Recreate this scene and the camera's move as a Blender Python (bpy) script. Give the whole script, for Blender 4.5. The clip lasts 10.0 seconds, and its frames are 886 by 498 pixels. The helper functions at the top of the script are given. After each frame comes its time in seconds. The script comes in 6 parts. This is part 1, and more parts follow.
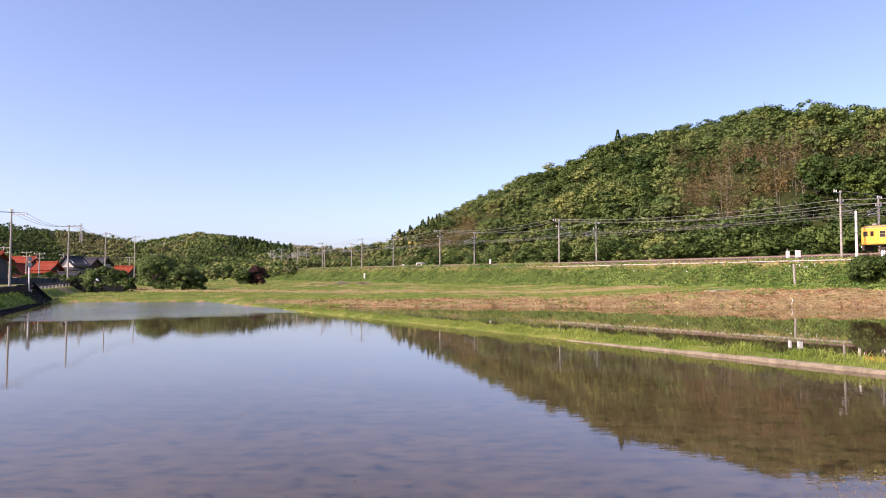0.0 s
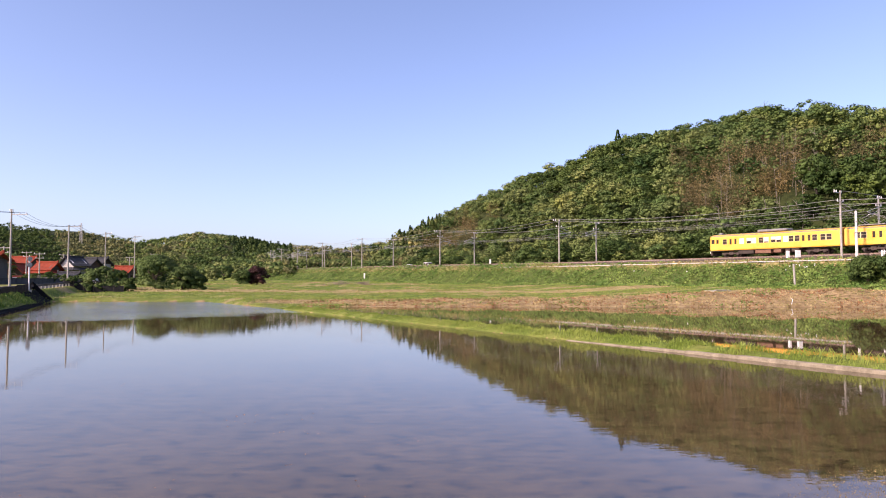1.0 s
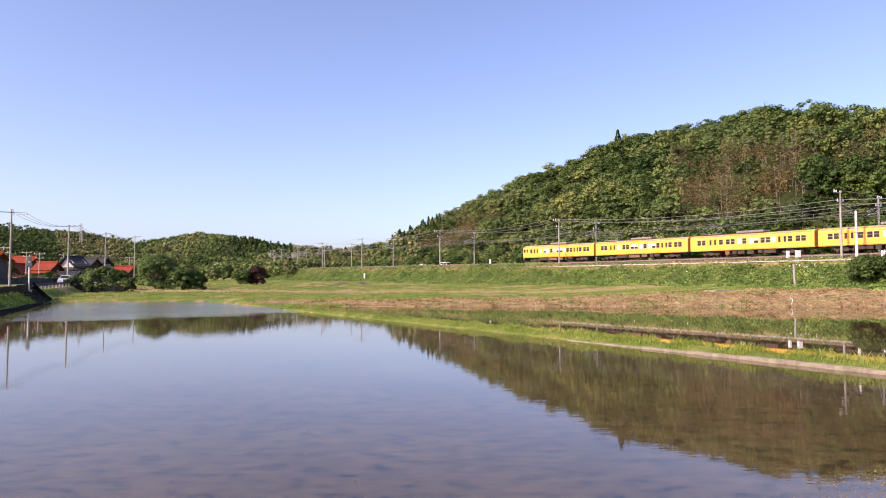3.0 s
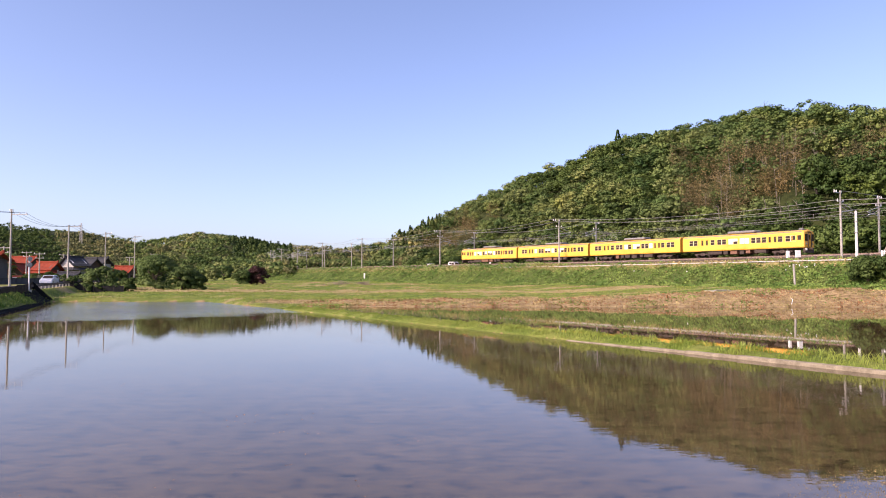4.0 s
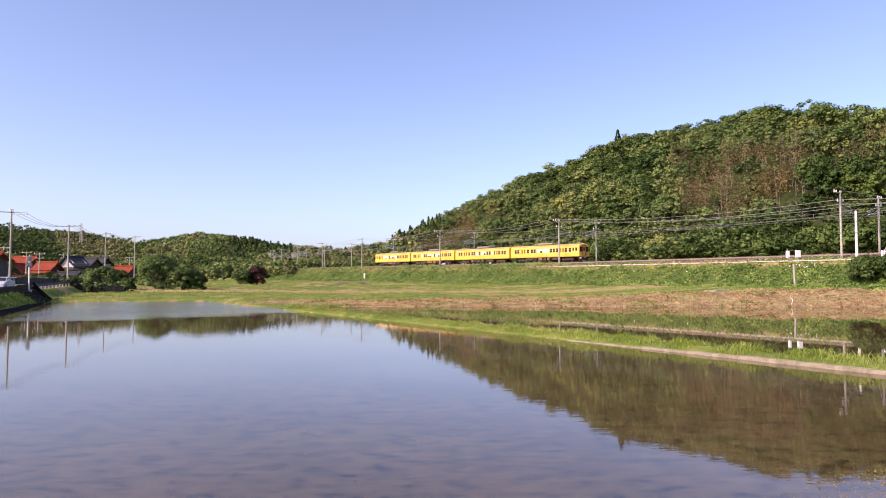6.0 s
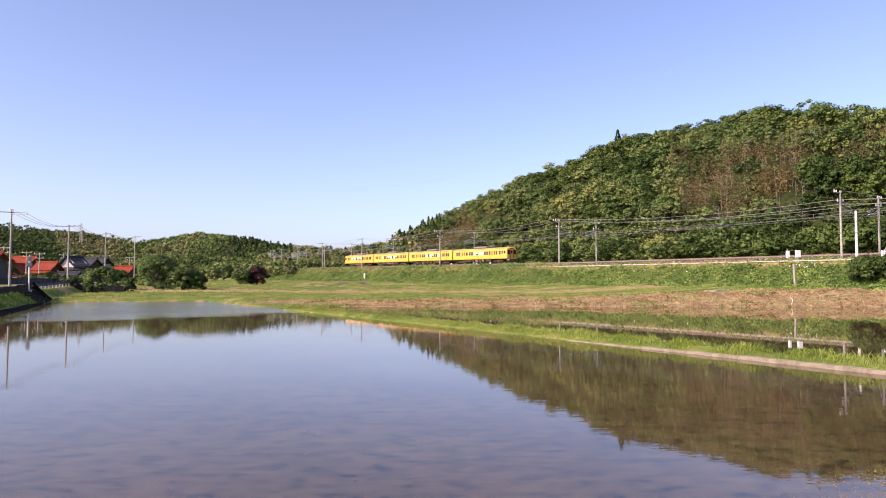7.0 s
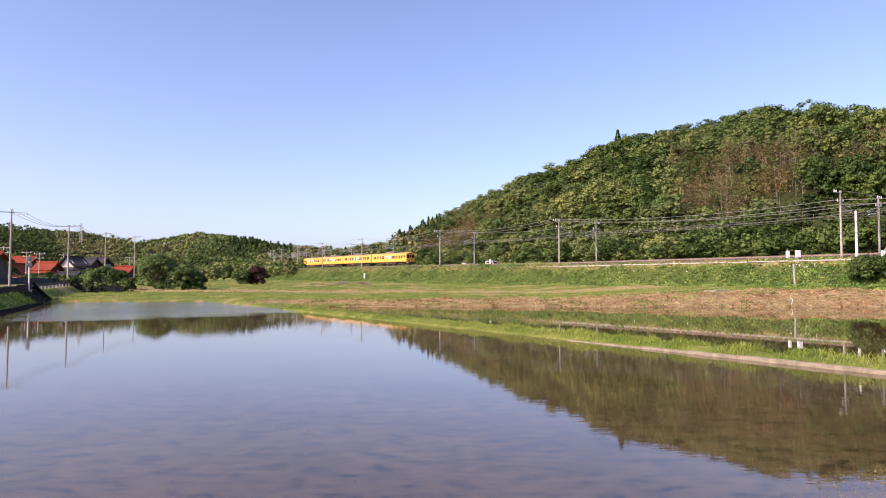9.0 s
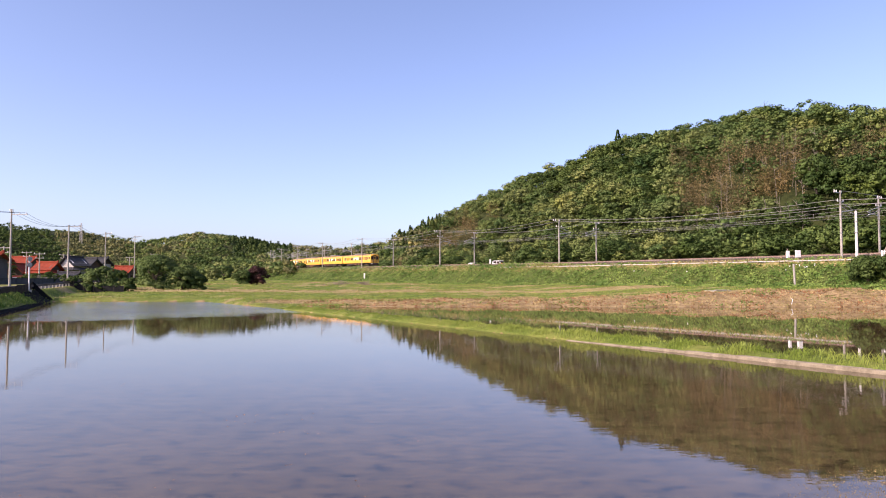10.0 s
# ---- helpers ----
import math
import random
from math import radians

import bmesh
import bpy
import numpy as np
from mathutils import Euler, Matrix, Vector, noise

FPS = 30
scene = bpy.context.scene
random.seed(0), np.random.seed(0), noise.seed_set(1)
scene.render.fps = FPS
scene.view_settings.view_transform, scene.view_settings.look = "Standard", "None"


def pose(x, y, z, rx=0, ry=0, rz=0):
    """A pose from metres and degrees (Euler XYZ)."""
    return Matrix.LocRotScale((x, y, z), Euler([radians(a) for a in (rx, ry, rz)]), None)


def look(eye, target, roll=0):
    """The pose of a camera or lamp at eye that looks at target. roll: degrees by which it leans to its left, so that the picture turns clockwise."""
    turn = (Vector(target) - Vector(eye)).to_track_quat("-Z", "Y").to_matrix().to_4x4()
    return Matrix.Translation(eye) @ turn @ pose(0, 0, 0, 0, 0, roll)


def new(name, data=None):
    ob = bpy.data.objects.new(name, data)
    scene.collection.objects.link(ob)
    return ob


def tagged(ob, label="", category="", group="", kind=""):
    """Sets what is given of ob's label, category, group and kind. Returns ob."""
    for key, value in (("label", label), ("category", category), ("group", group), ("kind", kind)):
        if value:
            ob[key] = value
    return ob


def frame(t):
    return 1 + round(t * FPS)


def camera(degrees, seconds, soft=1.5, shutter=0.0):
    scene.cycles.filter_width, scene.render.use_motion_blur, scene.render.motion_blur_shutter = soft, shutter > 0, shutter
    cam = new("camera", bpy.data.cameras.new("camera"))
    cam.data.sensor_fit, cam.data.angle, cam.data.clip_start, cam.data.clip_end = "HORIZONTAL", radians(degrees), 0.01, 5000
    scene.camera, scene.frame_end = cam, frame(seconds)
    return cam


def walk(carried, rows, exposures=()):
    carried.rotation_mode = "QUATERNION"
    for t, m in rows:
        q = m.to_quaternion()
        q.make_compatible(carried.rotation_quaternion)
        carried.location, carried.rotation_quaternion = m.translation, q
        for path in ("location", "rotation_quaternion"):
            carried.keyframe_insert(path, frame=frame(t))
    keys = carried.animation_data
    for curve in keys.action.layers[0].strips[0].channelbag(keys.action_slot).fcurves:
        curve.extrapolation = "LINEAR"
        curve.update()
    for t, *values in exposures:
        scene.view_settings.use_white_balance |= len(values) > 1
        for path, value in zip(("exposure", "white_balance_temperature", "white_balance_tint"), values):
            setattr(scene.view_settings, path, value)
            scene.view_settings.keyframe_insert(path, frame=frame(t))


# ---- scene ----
# ---------------------------------------------------------------- camera
EYE = (0.0, 0.0, 2.5)
cam = camera(65.5, 10.0, soft=1.0)
walk(cam, [(0.0, pose(*EYE, 92.63, 0, 0)), (10.0, pose(*EYE, 92.63, 0, 0))], exposures=[(0.0, 0.94, 7000, 31), (10.0, 0.94, 7000, 31)])

# ---------------------------------------------------------------- daylight
SUN_AZ, SUN_EL = radians(237), radians(34)      # compass: 0 is +y, 90 is +x
world = bpy.data.worlds.new("sky")
scene.world = world
world.use_nodes = True
wn = world.node_tree
sky = wn.nodes.new("ShaderNodeTexSky")
sky.sky_type = "NISHITA"
sky.sun_disc = False
sky.sun_elevation, sky.sun_rotation = SUN_EL, SUN_AZ
sky.air_density, sky.dust_density, sky.ozone_density = 0.75, 1.95, 3.4
wn.links.new(sky.outputs[0], wn.nodes["Background"].inputs[0])
wn.nodes["Background"].inputs[1].default_value = 0.15
sun = new("sun", bpy.data.lights.new("sun", "SUN"))
sun.data.energy, sun.data.angle, sun.data.color = 3.1, radians(0.53), (1.0, 0.91, 0.78)
sun_way = Vector((math.sin(SUN_AZ) * math.cos(SUN_EL), math.cos(SUN_AZ) * math.cos(SUN_EL), math.sin(SUN_EL)))
sun.matrix_world = look(sun_way * 300, (0, 0, 0))


# ---------------------------------------------------------------- materials
def material(name):
    m = bpy.data.materials.new(name)
    m.use_nodes = True
    nt = m.node_tree
    return m, nt, nt.nodes["Principled BSDF"]


def noise_node(nt, scale, detail=4.0, rough=0.55, coords="Object", stretch=(1, 1, 1)):
    tc = nt.nodes.new("ShaderNodeTexCoord")
    mp = nt.nodes.new("ShaderNodeMapping")
    mp.inputs["Scale"].default_value = stretch
    n = nt.nodes.new("ShaderNodeTexNoise")
    n.inputs["Scale"].default_value, n.inputs["Detail"].default_value, n.inputs["Roughness"].default_value = scale, detail, rough
    nt.links.new(tc.outputs[coords], mp.inputs[0])
    nt.links.new(mp.outputs[0], n.inputs["Vector"])
    return n.outputs["Fac"]


def ramp(nt, fac, stops):
    r = nt.nodes.new("ShaderNodeValToRGB")
    while len(r.color_ramp.elements) < len(stops):
        r.color_ramp.elements.new(0.5)
    for e, (p, c) in zip(r.color_ramp.elements, stops):
        e.position, e.color = p, (*c, 1)
    nt.links.new(fac, r.inputs[0])
    return r.outputs[0]


def mix(nt, fac, a, b, kind="MIX"):
    n = nt.nodes.new("ShaderNodeMix")
    n.data_type, n.blend_type = "RGBA", kind
    for value, socket in ((fac, n.inputs[0]), (a, n.inputs[6]), (b, n.inputs[7])):
        if isinstance(value, bpy.types.NodeSocket):
            nt.links.new(value, socket)
        elif isinstance(value, tuple):
            socket.default_value = (*value, 1)
        else:
            socket.default_value = value
    return n.outputs[2]


def calc(nt, op, a, b):
    n = nt.nodes.new("ShaderNodeMath")
    n.operation = op
    for value, socket in ((a, n.inputs[0]), (b, n.inputs[1])):
        if isinstance(value, bpy.types.NodeSocket):
            nt.links.new(value, socket)
        else:
            socket.default_value = value
    return n.outputs[0]


def bump(nt, p, height, strength, distance):
    b = nt.nodes.new("ShaderNodeBump")
    b.inputs["Strength"].default_value, b.inputs["Distance"].default_value = strength, distance
    nt.links.new(height, b.inputs["Height"])
    nt.links.new(b.outputs[0], p.inputs["Normal"])
    return b


def surface(name, c1, c2, scale=3.0, rough=0.7, metal=0.0, relief=0.3, depth=0.01, fine=None, stretch=(1, 1, 1), spec=0.5):
    """A two-scale varied surface: coarse stains, fine grain, fine relief."""
    m, nt, p = material(name)
    coarse = noise_node(nt, scale, 4, 0.6, stretch=stretch)
    grain = noise_node(nt, fine or scale * 12, 3, 0.6, stretch=stretch)
    col = ramp(nt, coarse, [(0.3, c1), (0.7, c2)])
    dark = ramp(nt, grain, [(0.25, (0.72, 0.72, 0.72)), (0.65, (1.08, 1.08, 1.08))])
    nt.links.new(mix(nt, 1.0, col, dark, "MULTIPLY"), p.inputs["Base Color"])
    p.inputs["Roughness"].default_value, p.inputs["Metallic"].default_value = rough, metal
    p.inputs["Specular IOR Level"].default_value = spec
    if relief:
        bump(nt, p, grain, relief, depth)
    return m


def leafy(name, dark, light, patch_scale=0.12, rough=0.55, through_leaf=0.16):
    """Foliage: each leaf clump differs a little, whole patches differ more, some light shines through."""
    m, nt, p = material(name)
    geo = nt.nodes.new("ShaderNodeNewGeometry")
    patch = noise_node(nt, patch_scale, 1.5, 0.5)
    col = ramp(nt, patch, [(0.4, dark), (0.6, light)])
    own = ramp(nt, geo.outputs["Random Per Island"], [(0.0, (0.82, 0.84, 0.82)), (0.8, (1.05, 1.05, 1.0)), (1.0, (1.18, 1.14, 1.04))])
    col = mix(nt, 1.0, col, own, "MULTIPLY")
    tint = nt.nodes.new("ShaderNodeAttribute")      # each tree's own hue, -1 to 1
    tint.attribute_name = "tint"
    tree = ramp(nt, calc(nt, "ADD", calc(nt, "MULTIPLY", tint.outputs["Fac"], 0.5), 0.5), [(0.0, (0.58, 0.70, 0.74)), (0.5, (1.0, 1.0, 1.0)), (1.0, (1.25, 1.16, 0.95))])
    col = mix(nt, 1.0, col, tree, "MULTIPLY")
    nt.links.new(col, p.inputs["Base Color"])
    p.inputs["Roughness"].default_value = rough
    p.inputs["Specular IOR Level"].default_value = 0.12
    tr = nt.nodes.new("ShaderNodeBsdfTranslucent")
    nt.links.new(col, tr.inputs[0])
    ms = nt.nodes.new("ShaderNodeMixShader")
    ms.inputs[0].default_value = through_leaf
    nt.links.new(p.outputs[0], ms.inputs[1])
    nt.links.new(tr.outputs[0], ms.inputs[2])
    bump(nt, p, noise_node(nt, 3.0, 3, 0.7), 0.5, 0.15)
    nt.links.new(ms.outputs[0], nt.nodes["Material Output"].inputs[0])
    return m


# ---------------------------------------------------------------- mesh helpers
def fast_mesh(name, verts, faces):
    """A mesh from numpy arrays: verts (n, 3), faces (m, k), all faces with k corners."""
    verts, faces = np.asarray(verts, np.float32), np.asarray(faces, np.int32)
    me = bpy.data.meshes.new(name)
    me.vertices.add(len(verts))
    me.vertices.foreach_set("co", verts.ravel())
    k = faces.shape[1]
    me.loops.add(faces.size)
    me.loops.foreach_set("vertex_index", faces.ravel())
    me.polygons.add(len(faces))
    me.polygons.foreach_set("loop_start", np.arange(0, faces.size, k, dtype=np.int32))
    me.update(calc_edges=True)
    me.validate()
    return me


def part(name, bm, mat, parent=None, label="", smooth=False):
    """Link a bmesh as one mesh object under a thing or a part."""
    me = bpy.data.meshes.new(name)
    bm.normal_update()
    bm.to_mesh(me)
    bm.free()
    return part_of(name, me, mat, parent, label, smooth)


def part_of(name, me, mat, parent=None, label="", smooth=False):
    if mat and not me.materials:
        me.materials.append(mat)
    if smooth:
        me.polygons.foreach_set("use_smooth", np.ones(len(me.polygons), bool))
    ob = new(name, me)
    if parent:
        ob.parent = parent
    return tagged(ob, label) if label else ob


def box(bm, x0, x1, y0, y1, z0, z1, bevel=0.0):
    made = bmesh.ops.create_cube(bm, size=1.0)["verts"]
    bmesh.ops.scale(bm, vec=(x1 - x0, y1 - y0, z1 - z0), verts=made)
    bmesh.ops.translate(bm, vec=((x0 + x1) / 2, (y0 + y1) / 2, (z0 + z1) / 2), verts=made)
    if bevel:
        edges = list({e for v in made for e in v.link_edges})
        bmesh.ops.bevel(bm, geom=edges, offset=bevel, segments=1, affect="EDGES")
    return bm


def boxes(*rows, bevel=0.0):
    bm = bmesh.new()
    for r in rows:
        box(bm, *r, bevel=bevel)
    return bm


def rod(bm, a, b, r0, r1=None, sides=8):
    """A tapered round bar from a to b."""
    a, b = Vector(a), Vector(b)
    d = b - a
    made = bmesh.ops.create_cone(bm, cap_ends=True, segments=sides, radius1=r0, radius2=r0 if r1 is None else r1, depth=d.length)["verts"]
    m = Matrix.Translation((a + b) / 2) @ d.to_track_quat("Z", "Y").to_matrix().to_4x4()
    bmesh.ops.transform(bm, matrix=m, verts=made)
    return bm


def rods(*rows, sides=8):
    bm = bmesh.new()
    for r in rows:
        rod(bm, *r, sides=sides)
    return bm


def thing(name, m, label, category, group="", kind=""):
    ob = new(name)
    ob.matrix_world = m
    ob.empty_display_size = 0.3
    return tagged(ob, label, category, group, kind)


# ---------------------------------------------------------------- the railway's line
def heading(s):
    return 0.5856 + 0.0846 * s / 100 - 0.0758 * (s / 100) ** 2


LINE_S = np.arange(-140.0, 421.0, 1.0)
_h = heading(LINE_S[:-1] + 0.5)
_x = np.concatenate([[0], np.cumsum(-np.sin(_h))])
_y = np.concatenate([[0], np.cumsum(np.cos(_h))])
LINE_X = _x - _x[140] + 53.48 + 1.45 * np.cos(heading(LINE_S))
LINE_Y = _y - _y[140] + 88.09 + 1.45 * np.sin(heading(LINE_S))


def rail_z(s):
    return 6.05 + 0.007 * np.maximum(0, np.asarray(s, float) - 50)


def on_line(s, d=0.0, dz=0.0):
    """A place s metres along the line, d metres to its near side, dz above the rails."""
    h = heading(s)
    x, y = np.interp(s, LINE_S, LINE_X), np.interp(s, LINE_S, LINE_Y)
    return Vector((float(x - d * math.cos(h)), float(y - d * math.sin(h)), float(rail_z(s) + dz)))


def line_place(X, Y):
    """Distance along the line and to its near side, for arrays of places."""
    s5, x5, y5 = LINE_S[::4], LINE_X[::4], LINE_Y[::4]
    out_s, out_d = np.empty(X.size), np.empty(X.size)
    xf, yf = X.ravel(), Y.ravel()
    for i in range(0, X.size, 40000):
        dx, dy = xf[i:i + 40000, None] - x5[None], yf[i:i + 40000, None] - y5[None]
        k = np.argmin(dx * dx + dy * dy, axis=1)
        r = np.arange(len(k))
        h = heading(s5[k])
        along = -dx[r, k] * np.sin(h) + dy[r, k] * np.cos(h)
        out_s[i:i + 40000] = s5[k] + along
        out_d[i:i + 40000] = -dx[r, k] * np.cos(h) - dy[r, k] * np.sin(h)
    return out_s.reshape(X.shape), out_d.reshape(X.shape)


# ---------------------------------------------------------------- the land
def smooth(a, b, v):
    t = np.clip((v - a) / (b - a), 0, 1)
    return t * t * (3 - 2 * t)


def waves(X, Y, wave, seed):
    """Cheap smooth unevenness, about -1 to 1."""
    r = np.random.RandomState(seed)
    out = 0
    for k in range(6):
        a, p, q = r.uniform(0, 6.28), r.uniform(0, 6.28), r.uniform(0.6, 1.7)
        out = out + np.sin((X * math.cos(a) + Y * math.sin(a)) * 6.28 / wave * q + p)
    return out / 3.0


# skyline of the wooded hill and of the far hills: bearing (x over y) and rise (z over y)
HILL_B = np.array([-0.17, -0.10, -0.07, -0.03, 0.02, 0.054, 0.095, 0.13, 0.18, 0.22, 0.26, 0.325, 0.40, 0.46, 0.55, 0.64, 0.75, 0.95, 1.3, 1.8, 2.5])
HILL_E = np.array([0.0, 0.018, 0.050, 0.066, 0.096, 0.115, 0.136, 0.153, 0.176, 0.193, 0.206, 0.219, 0.231, 0.244, 0.251, 0.243, 0.235, 0.20, 0.16, 0.10, 0.05])
FAR_B = np.array([-3.0, -1.5, -0.9, -0.643, -0.602, -0.52, -0.442, -0.405, -0.364, -0.323, -0.274, -0.233, -0.184, -0.151, -0.118, -0.077, 0.0, 0.3, 1.0, 3.0])
FAR_E = np.array([0.03, 0.05, 0.07, 0.088, 0.088, 0.085, 0.068, 0.068, 0.0755, 0.073, 0.066, 0.057, 0.051, 0.048, 0.054, 0.060, 0.06, 0.06, 0.05, 0.03])


def pond_dist(X, Y, corners):
    """Signed distance to a convex pond's rim, positive inside; corners counter-clockwise."""
    out = np.full(X.shape, 1e9)
    for (ax, ay), (bx, by) in zip(corners, corners[1:] + corners[:1]):
        n = math.hypot(bx - ax, by - ay)
        out = np.minimum(out, ((bx - ax) * (Y - ay) - (by - ay) * (X - ax)) / n)
    return out


# the dike between the ponds runs from near the camera to the far bank
DIKE_A, DIKE_B = (21.6, 2.5), (-14.3, 60.5)
POND_NEAR = [(-12.0, 5.2), (20.0, 5.2), (-14.3, 60.5), (-28.0, 82.0), (-46.5, 82.0)]
POND_SIDE = [(22.0, 4.33), (95.0, 4.33), (95.0, 64.0), (-13.24, 66.0), (-13.24, 61.2)]
ROAD_A, ROAD_B = (-40.0, 42.0), (-92.0, 205.0)


def road_place(X, Y):
    """Along and across the village road; across is positive towards the ponds."""
    dx, dy = ROAD_B[0] - ROAD_A[0], ROAD_B[1] - ROAD_A[1]
    n = math.hypot(dx, dy)
    return ((X - ROAD_A[0]) * dx + (Y - ROAD_A[1]) * dy) / n, ((X - ROAD_A[0]) * dy - (Y - ROAD_A[1]) * dx) / n


def land(X, Y):
    """Height of the ground, and masks: bare mud, dry straw, stones, wood floor."""
    X, Y = np.asarray(X, float), np.asarray(Y, float)
    s, d = line_place(X, Y)
    R = np.hypot(X, Y)
    yy = np.maximum(Y, 1.0)
    side = smooth(-20, 40, X)
    z = 0.42 + 0.021 * np.clip(Y - 84, 0, 90) + 0.006 * np.clip(Y - 174, 0, 80)
    # the heaped bank behind the side pond
    crest = np.interp(X, [-11, 13, 22, 31, 38, 48, 70], [0.36, 0.60, 0.90, 1.30, 1.45, 1.40, 1.4]) + 0.10 * waves(X, Y, 9.0, 6)
    bank = smooth(64.0, 73.5, Y) * (1 - smooth(76.0, 84.0, Y) * (1 - smooth(10, 45, X) * 0.75))
    z = np.where(Y > 60, np.maximum(z * smooth(62, 84, Y), crest * bank), z)
    z = z + (0.05 * waves(X, Y, 5.0, 3) + 0.015 * waves(X, Y, 1.6, 4)) * smooth(62, 70, Y) * (1 + 1.6 * side)
    # a bench of old field at the foot of the railway bank
    z = np.where((X > -15) & (Y > 76), np.maximum(z, 1.7 - np.clip(d - 14, 0, 99) * 0.085), z)
    # low ridges between the far paddies
    for at, tall in ((89.0, 0.22), (103.0, 0.28), (117.0, 0.3), (133.0, 0.35)):
        z = z + tall * np.exp(-((Y + 0.06 * X - at + 0.5 * waves(X, Y, 30.0, 36)) / 0.8) ** 2) * (Y > 80)
    # near bank on which the camera stands
    z = np.where(Y < 6.5, np.maximum(z, 0.9 * (1 - smooth(1.8, 6.0, Y))), z)
    # village road on a low bank
    along, across = road_place(X, Y)
    road_h = 1.2 + 0.65 * smooth(20, 75, along)
    z = np.where((along > -80) & (along < 400), np.maximum(z, road_h - np.clip((across - 4.4) / 1.25, 0, 9) - np.clip((-across - 30) / 6, 0, 9)), z)
    # ponds
    inside = pond_dist(X, Y, POND_NEAR)
    inside2 = pond_dist(X, Y, POND_SIDE)
    rim = np.maximum(inside, inside2)
    wob = 0.07 * waves(X, Y, 3.1, 5)
    z = np.where(rim > -1.3, np.minimum(z, np.interp(rim + wob, [-1.3, 0.0, 0.35], [0.55, 0.02, -0.3])), z)
    # raised bank beside the near pond, below the village road
    out = -((X + 12.0) * 76.8 + (Y - 5.2) * 34.5) / 84.2
    crest_l = np.minimum(0.02 + 0.62 * np.clip(out, 0, 9), 0.95 + 0.12 * waves(X, Y, 4.0, 38) + 0.012 * np.clip(Y - 54, 0, 40))
    z = np.where((out > 0) & (out < 7) & (X < -24) & (Y < 82), np.maximum(z, crest_l * smooth(36, 44, Y)), z)
    # a shoal of mud and stubble breaks the water in the near corner
    shoal = np.exp(-(((X - 7.7) / 3.6) ** 2 + ((Y - 7.7) / 2.0) ** 2))
    z = np.where(rim > 0, np.maximum(z, -0.3 + 0.296 * np.minimum((shoal + 0.06 * waves(X, Y, 1.1, 79) + 0.035 * waves(X, Y, 0.41, 80)) * 2.5, 1) + 0.004 * (waves(X, Y, 2.1, 77) + waves(X, Y, 0.8, 78))), z)
    # railway bank
    top = rail_z(s) - 0.75
    prof = np.where(d > 0, top - np.clip((d - 4.6) / 1.55, 0, 99), top - np.clip((-d - 8.5) * 0.02, 0, 1))
    near_line = (d > -26) & (s > -139) & (s < 419)
    lump = 0.16 * waves(X, Y, 3.7, 8) + 0.25 * waves(X, Y, 11.0, 9)
    z = np.where(near_line & (d > 0), np.maximum(z, prof + lump * smooth(4.6, 7.0, d)), z)
    z = np.where((d <= 0) & (s > -139) & (s < 419), prof, z)
    # wooded hill behind the line
    b = X / yy
    foot = 27.0
    rise = np.interp(b, HILL_B, HILL_E) - 0.024 * smooth(-0.05, 0.2, b)
    up = np.clip(-d - foot, 0, 400)
    slope = 0.58
    h = top + slope * up * (0.55 + 0.45 * smooth(0, 30, up))
    cap = rise * yy + 2.5
    over = np.clip((R - 340) / 200, 0, 1)
    hill = np.where((d < -foot) & (Y > 0), np.maximum(top, np.minimum(h, cap) - 0.8) * (1 - over) + top * over, -9)
    hill = hill + np.where(hill > top + 0.5, 1.5 * waves(X, Y, 26.0, 12), 0)
    z = np.where((d < -foot) & (Y > 0), np.maximum(z, hill), z)
    # far hills
    far_rise = np.interp(b, FAR_B, FAR_E) - 0.016
    dist = 500.0 + 90 * np.sin(b * 9.0)
    f = smooth(dist - 210, dist + 10, yy) * np.where(Y > 0, 1, 0)
    far = 2.0 + (far_rise * np.minimum(yy, dist + 60) + 0.5) * f * (1 - 0.6 * smooth(dist + 90, dist + 500, yy))
    far = far + 1.4 * f * waves(X, Y, 60.0, 15) + 15.0 * f * (1 - f) * waves(X, Y, 130.0, 16)
    z = np.where((Y > 230) & (R < 2200), np.maximum(z, far), z)
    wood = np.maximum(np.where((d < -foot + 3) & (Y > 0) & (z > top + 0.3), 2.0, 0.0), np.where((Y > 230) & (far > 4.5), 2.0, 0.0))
    mud = np.clip(bank * 1.6 - 0.25 + 0.35 * waves(X, Y, 7.0, 21), 0, 1) * smooth(-30, -8, X) * np.where((Y > 62) & (Y < 84) & (d > 10), 1, 0) * (1 - smooth(76, 80, Y))
    mud = np.maximum(mud, np.where(rim > np.where(Y > 62, 0.02, 0.08), 1.0, 0.0))
    mud = np.maximum(mud, smooth(63, 65, Y) * (1 - smooth(72, 77, Y)) * smooth(-14, -4, X) * 0.9 * (inside < -1))
    mud = np.where((rim > 0.3) & (Y < 20), 2.0, mud)
    stones = np.where((d < 3.9) & (d > -8.5) & (s > -139) & (s < 419), 1.0, 0.0)
    dry = np.clip(0.5 * waves(X, Y, 16.0, 31) + 0.3 * waves(X, Y, 5.0, 33), 0, 1) * np.where((Y > 62) & (d > 8), 1, 0.3)
    for at, wide in ((92.0, 1.4), (101.5, 2.6), (111.0, 1.2), (121.0, 3.0), (146.0, 4.0)):
        dry = np.maximum(dry, (1 - smooth(wide * 0.5, wide, np.abs(Y + 0.05 * X - at + 1.2 * waves(X, Y, 40.0, 35)))) * 1.1 * (d > 12))
    dry = np.maximum(dry, smooth(2.6, 1.0, np.abs(d - 5.4)) * 0.55)
